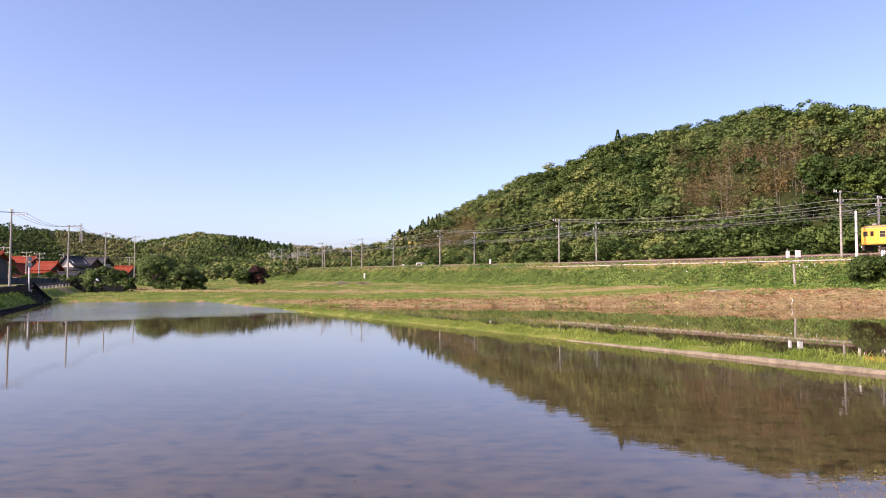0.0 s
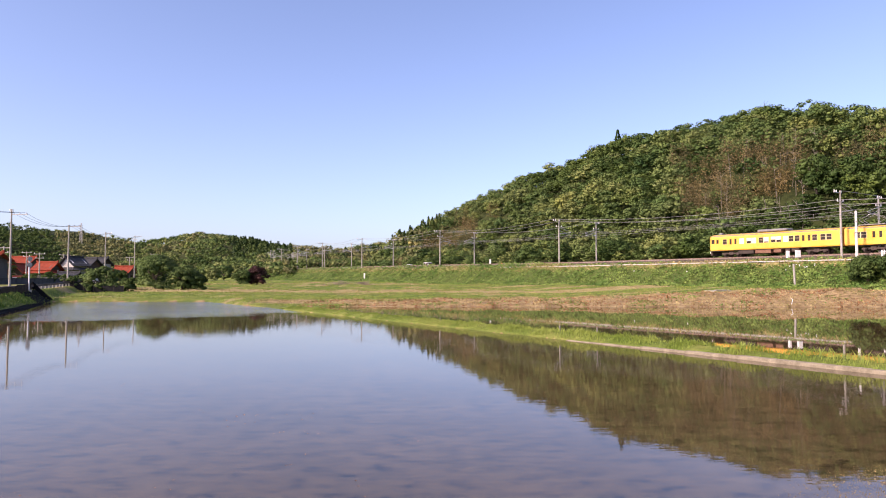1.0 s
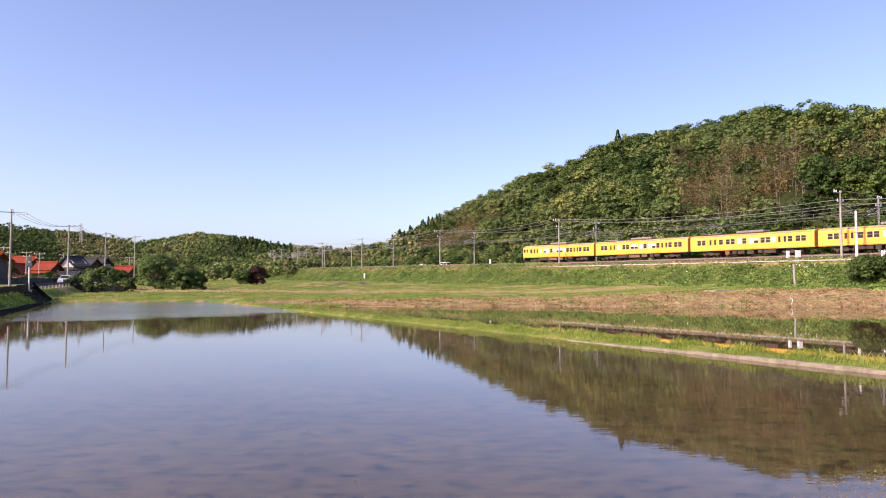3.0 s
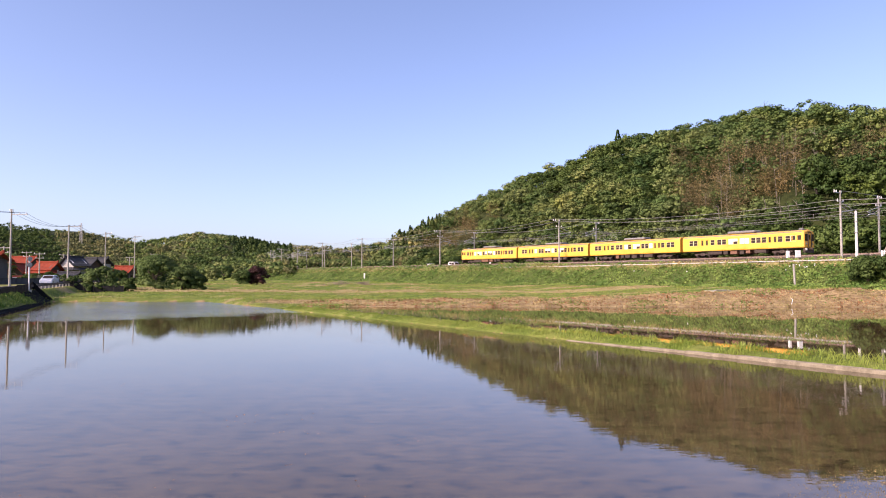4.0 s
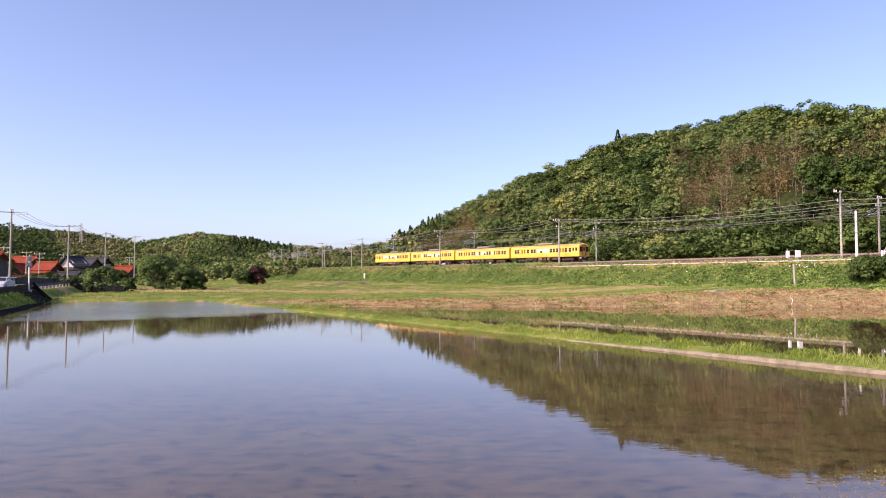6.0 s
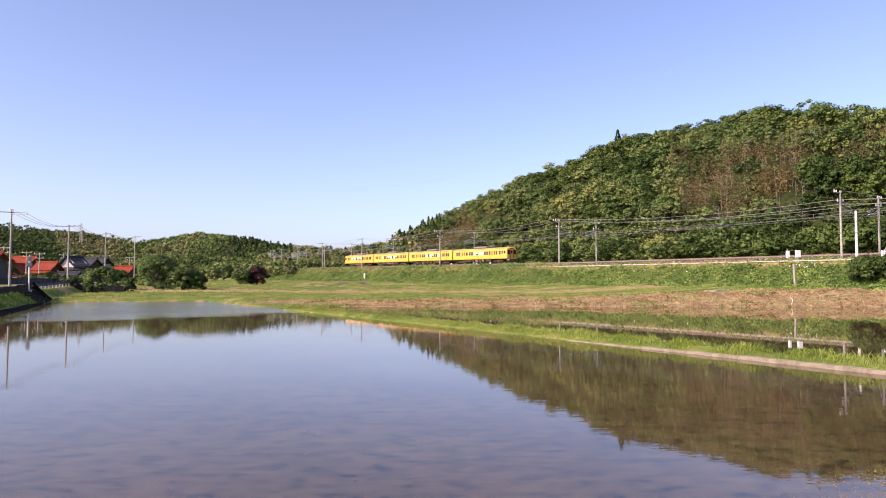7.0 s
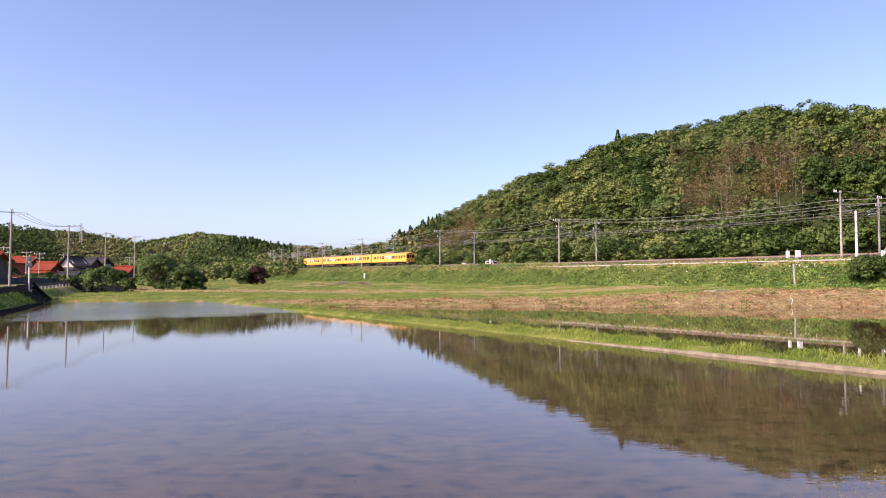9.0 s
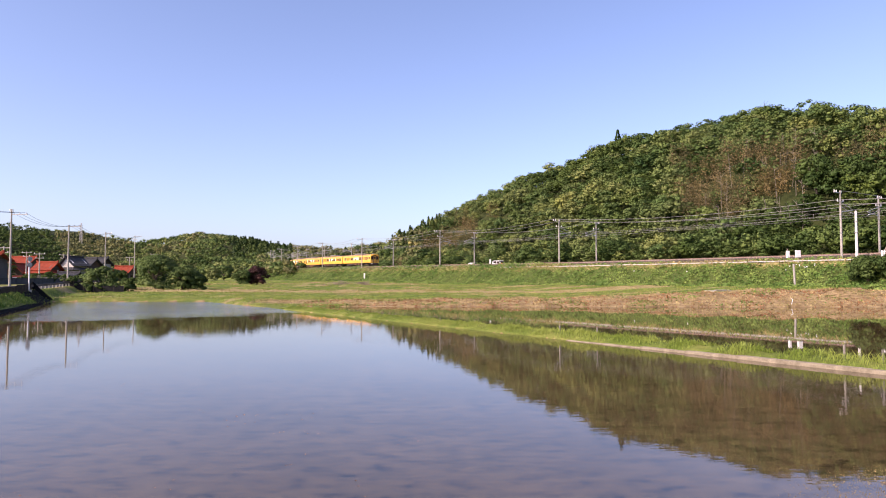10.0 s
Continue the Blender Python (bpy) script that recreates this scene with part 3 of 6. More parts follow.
def car_pose(s):
    a, b = on_line(s + 6.4), on_line(s - 6.4)
    mid, way = (a + b) / 2, (a - b).normalized()
    side = way.cross(Vector((0, 0, 1))).normalized()
    m = Matrix((side, way, side.cross(way))).transposed().to_4x4()
    m.translation = mid
    return m


def wheels_of(vehicle):
    return [o for o in vehicle.children if o.name.startswith("wheel")]


def motions():
    for k, car in enumerate(cars):
        rows = []
        for i in range(41):
            t = i * 0.25
            rows.append((t, car_pose(train_s(t) - 20 * k - 9.75)))
        walk(car, rows)
    walk(village_car, [(t, village_car_pose(110.3 - 11.6 * t)) for t in (0.0, 2.0, 4.0, 6.0, 8.0, 10.0)])
    for wh in wheels_of(village_car):
        walk(wh, [(i / 30, pose(0, wh.location.y, 0.31, -math.degrees(11.6 / 0.31) * i / 30)) for i in range(301)])
    for car, rows in zip(far_cars, FAR_CAR_ROWS):
        walk(car, [(t, far_car_pose(s)) for t, s in rows])
        for wh in wheels_of(car):
            gone = [rows[0][1] - float(np.interp(i / 10, [r[0] for r in rows], [r[1] for r in rows])) for i in range(101)]
            walk(wh, [(i / 10, pose(0, wh.location.y, 0.31, -math.degrees(gone[i] / 0.31))) for i in range(101)])


# ---------------------------------------------------------------- foliage
LEAF_DARK = leafy("dark_broadleaf", (0.048, 0.084, 0.022), (0.100, 0.148, 0.040))
LEAF_MID = leafy("mid_broadleaf", (0.085, 0.140, 0.042), (0.150, 0.200, 0.062))
LEAF_LIGHT = leafy("yellow_green_broadleaf", (0.140, 0.185, 0.058), (0.215, 0.245, 0.085))
# a lighter olive for far crowns, with some distance haze in the colour
LEAF_OLIVE = leafy("olive_far_leaf", (0.165, 0.175, 0.070), (0.245, 0.235, 0.105))
LEAF_BROWN = leafy("browned_bamboo", (0.150, 0.118, 0.052), (0.275, 0.205, 0.098))
LEAF_CONIFER = leafy("dark_conifer", (0.035, 0.065, 0.018), (0.065, 0.10, 0.026))
LEAF_PURPLE = leafy("copper_leaf", (0.05, 0.022, 0.022), (0.09, 0.04, 0.035), 0.4)
WEED = leafy("bank_weeds", (0.092, 0.170, 0.036), (0.200, 0.278, 0.070), 0.3)
DRY_WEED = leafy("dry_grass", (0.26, 0.19, 0.08), (0.42, 0.33, 0.16), 0.5)
RED_LITTER = leafy("red_brown_stalks", (0.20, 0.085, 0.04), (0.32, 0.15, 0.07), 0.5)
BLADE = leafy("young_grass", (0.17, 0.24, 0.04), (0.28, 0.34, 0.075), 0.4)
BARK = surface("bark", (0.06, 0.045, 0.03), (0.14, 0.11, 0.08), 3.0, rough=0.95, relief=0.8, depth=0.03)


def quads(rng, centres, normals, size, aspect=0.75):
    """Square leaf clumps, turned at random about their normals. Returns (n, 4, 3)."""
    n = len(centres)
    normals = normals / np.maximum(np.linalg.norm(normals, axis=1, keepdims=True), 1e-6)
    r = rng.normal(size=(n, 3))
    t = np.cross(normals, r)
    t /= np.maximum(np.linalg.norm(t, axis=1, keepdims=True), 1e-6)
    b = np.cross(normals, t) * aspect
    s = (np.asarray(size) * rng.uniform(0.6, 1.3, n))[:, None] * 0.5
    bend = normals * s * 0.35
    return np.stack([centres - t * s - bend, centres - b * s, centres + t * s - bend, centres + b * s], 1)


def cube_ball(n):
    """A ball of quads, n x n on each of six sides: verts, faces."""
    verts, faces, index = [], [], {}
    def at(p):
        key = tuple(np.round(p, 6))
        if key not in index:
            index[key] = len(verts)
            verts.append(p / np.linalg.norm(p))
        return index[key]
    for axis in range(3):
        for sgn in (-1, 1):
            for i in range(n):
                for j in range(n):
                    ids = []
                    for u, v in ((i, j), (i + 1, j), (i + 1, j + 1), (i, j + 1)):
                        p = np.zeros(3)
                        p[axis], p[(axis + 1) % 3], p[(axis + 2) % 3] = sgn, 2 * u / n - 1, 2 * v / n - 1
                        ids.append(at(p))
                    faces.append(ids if sgn > 0 else ids[::-1])
    return np.array(verts), np.array(faces)


BALLS = {n: cube_ball(n) for n in (1, 2)}


def joined(*clouds):
    """Several (verts, faces, normals) as one."""
    vs, fs, ns, n = [], [], [], 0
    for v, f, w in clouds:
        vs.append(v)
        fs.append(f + n)
        ns.append(w)
        n += len(v)
    return np.concatenate(vs), np.concatenate(fs), np.concatenate(ns)


def loose(q, nrm):
    """Separate quads (n, 4, 3) as a cloud; nrm is the crown's own outward normal at each quad."""
    nrm = nrm / np.maximum(np.linalg.norm(nrm, axis=1, keepdims=True), 1e-6)
    own = np.cross(q[:, 2] - q[:, 0], q[:, 3] - q[:, 1])
    back = (own * nrm).sum(1) < 0
    q = np.where(back[:, None, None], q[:, ::-1], q)
    return q.reshape(-1, 3), np.arange(q.size // 3).reshape(-1, 4), np.repeat(nrm, 4, axis=0)


def crown_cloud(rng, radius, height, lobes, per, leaf, low=0.25, fill=0.4, flat=0.8, lump=1.0, core=0.0, tidy=0.6):
    """A broadleaf crown: uneven lobes of leaf clumps round a dome. Base at the origin."""
    out = []
    bv, bf = BALLS[1 if per < 60 else 2]
    for k in range(lobes):
        a, r = rng.uniform(0, 6.283), radius * math.sqrt(rng.uniform(0, 1)) * 0.80
        top = height * (low + (0.86 - low) * math.sqrt(max(0.0, 1 - (r / radius) ** 2)))
        z = rng.uniform(height * low, top) if rng.uniform() < fill else top
        lr = radius * rng.uniform(0.22, 0.42) * lump
        if k == 0:      # one broad lobe fills the middle
            r, z, lr = 0.0, height * 0.52, radius * 0.55
        c = np.array([r * math.cos(a), r * math.sin(a), z])
        if core:
            out.append((c + bv * rng.uniform(0.7, 1.25, (len(bv), 1)) * np.array([1, 1, flat]) * lr * core * (0.6 if k == 0 else 1.0) - np.array([0, 0, lr * 0.12]), bf, bv))
        d = rng.normal(size=(per, 3))
        d /= np.linalg.norm(d, axis=1, keepdims=True)
        d[:, 2] = np.where(d[:, 2] < -0.25, -d[:, 2], d[:, 2])
        at = c + d * lr * np.array([1, 1, flat]) * rng.uniform(0.82, 1.10, (per, 1))
        whole = at / np.array([radius, radius, height]) - np.array([0, 0, low])
        shade = d * np.array([1, 1, 0.85 / flat]) + 0.6 * whole / np.maximum(np.linalg.norm(whole, axis=1, keepdims=True), 1e-6) + rng.normal(size=(per, 3)) * 0.2
        out.append(loose(quads(rng, at, d * np.array([1, 1, 1 / flat]) + rng.normal(size=(per, 3)) * tidy, leaf), shade))
    return joined(*out)


def conifer_cloud(rng, radius, height, n, leaf):
    u = rng.uniform(0.1, 1, n)
    a = rng.uniform(0, 6.283, n)
    r = radius * (1 - u) ** 0.8 * rng.uniform(0.55, 1.1, n) + 0.1
    c = np.stack([r * np.cos(a), r * np.sin(a), height * u - 0.25 * r], 1)
    d = np.stack([np.cos(a), np.sin(a), np.full(n, 0.45)], 1)
    return loose(quads(rng, c, d + rng.normal(size=(n, 3)) * 0.5, leaf), d + rng.normal(size=(n, 3)) * 0.3)


def feather_cloud(rng, radius, height, stems, per, leaf):
    """Bamboo: many leaning plumes."""
    out = []
    for k in range(stems):
        a, r = rng.uniform(0, 6.283), radius * math.sqrt(rng.uniform())
        lean = rng.normal(size=2) * 0.12 * height
        h = height * rng.uniform(0.7, 1.1)
        u = rng.uniform(0.25, 1, per)
        c = np.stack([r * math.cos(a) + lean[0] * u ** 2, r * math.sin(a) + lean[1] * u ** 2, h * u], 1)
        off = rng.normal(size=(per, 3)) * np.array([0.35, 0.35, 0.2])
        out.append(loose(quads(rng, c + off, rng.normal(size=(per, 3)) + np.array([0, 0, 0.3]), leaf, 0.3), off * 1.5 + np.array([0, 0, 0.35]) + rng.normal(size=(per, 3)) * 0.25))
    return joined(*out)


def plant(rng, clouds, places, scales, spread=0.38):
    """Copies of the clouds at the places, each turned and scaled, with a hue of its own."""
    out, tints = [], []
    pick = rng.randint(0, len(clouds), len(places))
    for k, (v, f, w) in enumerate(clouds):
        sel = np.nonzero(pick == k)[0]
        if not len(sel):
            continue
        a = rng.uniform(0, 6.283, len(sel))
        c, s = np.cos(a)[:, None], np.sin(a)[:, None]
        sc = scales[sel][:, None]
        def turned(p):
            return np.stack([p[None, :, 0] * c - p[None, :, 1] * s, p[None, :, 0] * s + p[None, :, 1] * c, np.repeat(p[None, :, 2], len(sel), 0)], -1)
        x = turned(v) * sc[..., None]
        x[..., 2] *= rng.uniform(0.88, 1.08, (len(sel), 1))
        x += places[sel][:, None, :]
        ff = f[None] + (np.arange(len(sel)) * len(v))[:, None, None]
        out.append((x.reshape(-1, 3), ff.reshape(-1, 4), turned(w).reshape(-1, 3)))
        tints.append(np.repeat(np.clip(rng.normal(size=len(sel)) * spread, -1, 1), len(v)))
    return (*joined(*out), np.concatenate(tints))


def leaf_object(name, cloud, mat, parent=None):
    """A mesh of leaf clumps; a crown's clumps take the crown's rounded normals."""
    if not isinstance(cloud, tuple):
        return part_of(name, fast_mesh(name, cloud.reshape(-1, 3), np.arange(cloud.size // 3).reshape(-1, 4)), mat, parent)
    v, f, w = cloud[:3]
    me = fast_mesh(name, v, f)
    if len(cloud) > 3:
        me.attributes.new("tint", "FLOAT", "POINT").data.foreach_set("value", cloud[3].astype(np.float32))
    me.attributes.new("custom_normal", "FLOAT_VECTOR", "POINT").data.foreach_set("vector", w.astype(np.float32).ravel())
    return part_of(name, me, mat, parent, smooth=True)


# ---------------------------------------------------------------- wooded hill
def scatter_hill():
    rng = np.random.RandomState(11)
    X = rng.uniform(-75, 330, 26000)
    Y = rng.uniform(40, 340, 26000)
    b = X / Y
    s, d = line_place(X, Y)
    z, mud, dry, stones, wood = land(X, Y)
    cap = (np.interp(b, HILL_B, HILL_E) - 0.024 * smooth(-0.05, 0.2, b)) * Y + 2.5
    ok = (d < -23) & (b > -0.13) & (b < 0.70) & (s < 360)
    h_line = rail_z(s) - 0.75 + 0.58 * np.clip(-d - 27, 0, 400)
    ok &= h_line < cap + 7
    X, Y, z, d, b, cap = (v[ok] for v in (X, Y, z, d, b, cap))
    # keep trees apart
    cell, taken, keep = 4.9, set(), []
    for i in range(len(X)):
        key = (int(X[i] // cell), int(Y[i] // cell))
        if key not in taken:
            taken.add(key)
            keep.append(i)
    k = np.array(keep)
    return rng, X[k], Y[k], z[k], d[k], b[k], cap[k]


def build_forest():
    rng, X, Y, z, d, b, cap = scatter_hill()
    n = len(X)
    rel = np.clip((z - 6) / np.maximum(cap - 6, 1), 0, 1)      # 0 at the foot, 1 at the ridge
    mood = 0.6 * waves(X, Y, 34.0, 41) + 0.5 * waves(X, Y, 13.0, 43) + rng.normal(size=n) * 0.35 + 0.4 * np.exp(-((b - 0.14) / 0.12) ** 2)
    kind = np.where(mood > 0.45, 2, np.where(mood > -0.35, 1, 0))
    brown = (np.exp(-((b - 0.45) / 0.13) ** 2) * np.exp(-((rel - 0.45) / 0.30) ** 2) + 1.5 * np.exp(-((b - 0.005) / 0.055) ** 2) * np.exp(-((rel - 0.55) / 0.26) ** 2)
             + 0.6 * np.exp(-((b - 0.62) / 0.08) ** 2) * np.exp(-((rel - 0.7) / 0.2) ** 2))
    kind = np.where((brown + rng.normal(size=n) * 0.26 + 0.25 * waves(X, Y, 16, 47) > 0.70) & (rel < 0.82), 3, kind)
    kind = np.where((np.hypot((b - 0.545) / 0.05, (rel - 0.40) / 0.2) < 1) & (rng.uniform(size=n) < 0.85), 0, kind)
    ridge_con = (rel > 0.72) & (((b < 0.0) & (b > -0.09)) | ((b > 0.17) & (b < 0.34)))
    kind = np.where(ridge_con & (rng.uniform(size=n) < np.where(b < 0.02, 0.85, 0.08)), 4, kind)
    kind = np.where((d > -34 - 22 * smooth(0.35, 0.6, b)) & (rng.uniform(size=n) < 0.62 + 0.3 * smooth(0.3, 0.45, b)) & ((kind != 3) | (b > 0.4)), 0, kind)
    kind = np.where((rel > 0.74) & (b > 0.12) & (b < 0.31) & (rng.uniform(size=n) < 0.8), 0, kind)
    P = np.stack([X, Y, z - 0.3], 1)
    S = rng.uniform(0.82, 1.18, n) * (0.74 + 0.30 * smooth(0.0, 0.25, b)) * (1 + 0.05 * (rel > 0.8)) * np.where(kind == 3, 1.12, 1.0)
    dark = [crown_cloud(rng, 4.0, 6.5, 20, 37, 0.43, 0.04, 0.58, 0.50, 0.92, 0.60, 0.55) for k in range(6)]
    light = [crown_cloud(rng, 4.0, 6.8, 20, 37, 0.40, 0.05, 0.55, 0.62, 0.92, 0.60, 0.6) for k in range(6)]
    bamboo = [feather_cloud(rng, 3.2, 7.8, 24, 40, 0.42) for k in range(4)]
    cone = [conifer_cloud(rng, 2.2, 8.2, 300, 0.7) for k in range(4)]
    for kk, clouds, mat, label in ((0, dark, LEAF_DARK, "dark green broadleaf trees covering the hillside"), (1, dark + light, LEAF_MID, "mid-green broadleaf trees covering the hillside"),
                                   (2, light, LEAF_LIGHT, "fresh yellow-green tree crowns on the hillside"), (3, bamboo, LEAF_BROWN, "browned bamboo thicket on the hillside"),
                                   (4, cone, LEAF_CONIFER, "dark conifers along the hill's ridge")):
        sel = kind == kk
        if sel.sum():
            ob = leaf_object("hill_forest", plant(rng, clouds, P[sel], S[sel]), mat)
            tagged(ob, label, "forest", kind="stuff")


build_forest()


def build_far_woods():
    rng = np.random.RandomState(17)
    X = rng.uniform(-420, 20, 42000)
    Y = rng.uniform(235, 560, 42000)
    b = X / Y
    z, mud, dry, stones, wood = land(X, Y)
    s, d = line_place(X, Y)
    ok = (wood > 0.5) & (b < -0.03) & (b > -0.72) & (d > -60) & (z > 3.2)
    ok |= (Y > 250) & (b < -0.03) & (b > -0.17) & (d < -24) & (s < 415) & (Y < 420)
    ok &= Y < 500.0 + 90 * np.sin(b * 9.0) + 85
    X, Y, z, b = X[ok], Y[ok], z[ok], b[ok]
    cell, taken, keep = 5.0, set(), []
    for i in range(len(X)):
        key = (int(X[i] // cell), int(Y[i] // cell))
        if key not in taken:
            taken.add(key)
            keep.append(i)
    k = np.array(keep)
    X, Y, z, b = X[k], Y[k], z[k], b[k]
    n = len(X)
    mood = 0.7 * waves(X, Y, 90.0, 51) + 0.3 * waves(X, Y, 25.0, 53) + rng.normal(size=n) * 0.4
    # crowns paler for bamboo and sun, darker for shadowed trees behind the village
    mood = mood + 0.55 * (b > -0.24) - 0.1 + 0.9 * np.exp(-((b + 0.51) / 0.05) ** 2) - 1.4 * (b < -0.565)
    mood = mood - 1.1 * np.exp(-((b + 0.31) / 0.04) ** 2) * (z < 22)
    kind = np.where(mood > 0.45, 4, np.where(mood > -0.1, 2, np.where(mood > -0.7, 1, 0)))
    kind = np.where(((b > -0.31) & (b < -0.22) & (z > 14)) | (rng.uniform(size=n) < 0.06), 3, kind)
    P = np.stack([X, Y, z - 0.3], 1)
    S = rng.uniform(0.62, 1.02, n)
    round_ = [crown_cloud(rng, 3.9, 6.2, 6, 15, 0.74, 0.08, 0.25, 0.62, 1.15, 0.7, 0.5) for k in range(6)]
    cone = [conifer_cloud(rng, 3.3, 5.6, 70, 1.4) for k in range(3)]
    for kk, clouds, mat, label in ((0, round_, LEAF_DARK, "dark green woods on the distant hills"), (1, round_, LEAF_MID, "green woods on the distant hills"),
                                   (2, round_, LEAF_LIGHT, "light green woods on the distant hills"), (4, round_, LEAF_OLIVE, "olive yellow-green woods on the distant hills"), (3, cone, LEAF_CONIFER, "dark conifer plantation on the distant hill")):
        sel = kind == kk
        if sel.sum():
            tagged(leaf_object("far_woods", plant(rng, clouds, P[sel], S[sel]), mat), label, "forest", kind="stuff")


build_far_woods()


# ---------------------------------------------------------------- trees and shrubs on the valley floor
def build_tree(x, y, radius, height, mat, label, category="tree", lobes=20, per=110, leaf=0.34, low=0.15, seed=1, name="tree"):
    rng = np.random.RandomState(seed)
    z = ground_z(x, y)
    t = thing(name, pose(x, y, z), label, category)
    bm = bmesh.new()
    rod(bm, (0, 0, -0.2), (0, 0, height * 0.4), radius * 0.07, radius * 0.05)
    for k in range(6):
        a = k * 1.05 + rng.uniform(0, 0.6)
        rod(bm, (0, 0, height * rng.uniform(0.2, 0.4)), (radius * 0.6 * math.cos(a), radius * 0.6 * math.sin(a), height * rng.uniform(0.5, 0.75)), radius * 0.035, radius * 0.012, 6)
    part("trunk", bm, BARK, t)
    leaf_object("crown", crown_cloud(rng, radius, height, lobes * 2, int(per * 1.5), leaf * 0.72, low, 0.6, 0.68, 0.85, 0.5), mat, t)
    return t


build_tree(-54.9, 111, 3.0, 3.7, LEAF_MID, "broad green shrub beside the village road", "shrub", seed=3, low=0.03, name="shrub")
build_tree(-51.0, 112, 1.5, 2.0, LEAF_DARK, "low dark shrub beside the village road", "shrub", seed=4, low=0.02, name="shrub")
build_tree(-46.2, 111, 3.4, 6.0, LEAF_MID, "tall leafy green tree at the field's edge", seed=5, lobes=34, low=0.06, leaf=0.3)
build_tree(-42.2, 111.5, 2.6, 4.4, LEAF_MID, "round green tree at the field's edge", seed=6, lobes=26, low=0.03, leaf=0.3)
build_tree(-40.2, 112.0, 1.8, 2.7, LEAF_DARK, "low dark bush beside a round tree", "shrub", seed=7, low=0.02, name="shrub")
build_tree(-40.6, 140, 2.5, 3.1, LEAF_DARK, "dense dark green bush in the grass field", "shrub", seed=8, low=0.02, name="shrub")
build_tree(-38.2, 141.8, 2.6, 4.0, LEAF_PURPLE, "copper-leaved bush in the grass field", "shrub", seed=9, low=0.05, name="shrub")
for k, (bx, dist, r, h, mt) in enumerate(((-0.335, 215, 4.0, 6.0, LEAF_LIGHT), (-0.318, 222, 4.5, 7.5, LEAF_MID), (-0.298, 230, 4.5, 8.0, LEAF_LIGHT), (-0.275, 225, 4.2, 6.5, LEAF_MID),
                                          (-0.352, 218, 3.4, 5.5, LEAF_MID), (-0.375, 230, 4.4, 7.0, LEAF_DARK), (-0.405, 225, 4.2, 7.0, LEAF_MID), (-0.43, 235, 4.6, 8.0, LEAF_DARK))):
    build_tree(bx * dist, dist, r * 0.72, h * 0.68, mt, "rounded green tree at the foot of the far hills", seed=20 + k, lobes=16, per=40, leaf=0.7, low=0.05)
for k, (s, d, r, h) in enumerate(((-4.4, 9.2, 2.3, 3.0), (-8.2, 9.4, 2.8, 3.4), (-12.5, 9.0, 3.0, 3.5))):
    p = on_line(s, d)
    build_tree(p.x, p.y, r, h, LEAF_DARK, "dark evergreen shrub on the railway bank", "shrub", seed=40 + k, lobes=26, per=80, leaf=0.3, low=0.02, name="shrub")


for k, (x, y, r, h) in enumerate(((79.7, 146.0, 4.9, 9.2), (83.9, 138.0, 3.5, 7.2))):
    build_tree(x, y, r, h, LEAF_DARK, "broad dark evergreen tree standing out of the thicket", seed=150 + k, lobes=22, per=46, leaf=0.6, low=0.08)


# ---------------------------------------------------------------- grass and weeds
def land_z(X, Y):
    return land(X, Y)[0]


def build_weeds():
    rng = np.random.RandomState(23)
    n = 72000
    s = -22 + 352 * rng.uniform(0, 1, n) ** 1.5
    d = rng.uniform(5.5, 13.5, n)
    h = heading(s)
    X = np.interp(s, LINE_S, LINE_X) - d * np.cos(h)
    Y = np.interp(s, LINE_S, LINE_Y) - d * np.sin(h)
    ok = (waves(X, Y, 9.0, 61) + rng.normal(size=n) * 0.6 > -1.1)
    X, Y, d = X[ok], Y[ok], d[ok]
    z = land_z(X, Y) + rng.uniform(0.0, 0.38, len(X)) * (0.7 + 0.5 * waves(X, Y, 5.0, 63))
    c = np.stack([X, Y, z], 1)
    q = quads(rng, c, rng.normal(size=c.shape) * 0.7 + np.array([-0.3, -0.3, 0.9]), 0.30)
    tagged(leaf_object("bank_weeds", q, WEED), "leafy green weeds on the railway bank", "weeds", kind="stuff")
    m = 8000
    s = rng.uniform(-22, 330, m)
    d = rng.normal(5.6, 0.5, m)
    h = heading(s)
    X = np.interp(s, LINE_S, LINE_X) - d * np.cos(h)
    Y = np.interp(s, LINE_S, LINE_Y) - d * np.sin(h)
    c = np.stack([X, Y, land_z(X, Y) + rng.uniform(0, 0.42, m)], 1)
    q = quads(rng, c, rng.normal(size=c.shape) + np.array([-0.5, -0.6, 0.2]), 0.36, 0.3)
    tagged(leaf_object("dry_grass", q, DRY_WEED), "dry straw-coloured grass along the track", "grass", kind="stuff")


build_weeds()


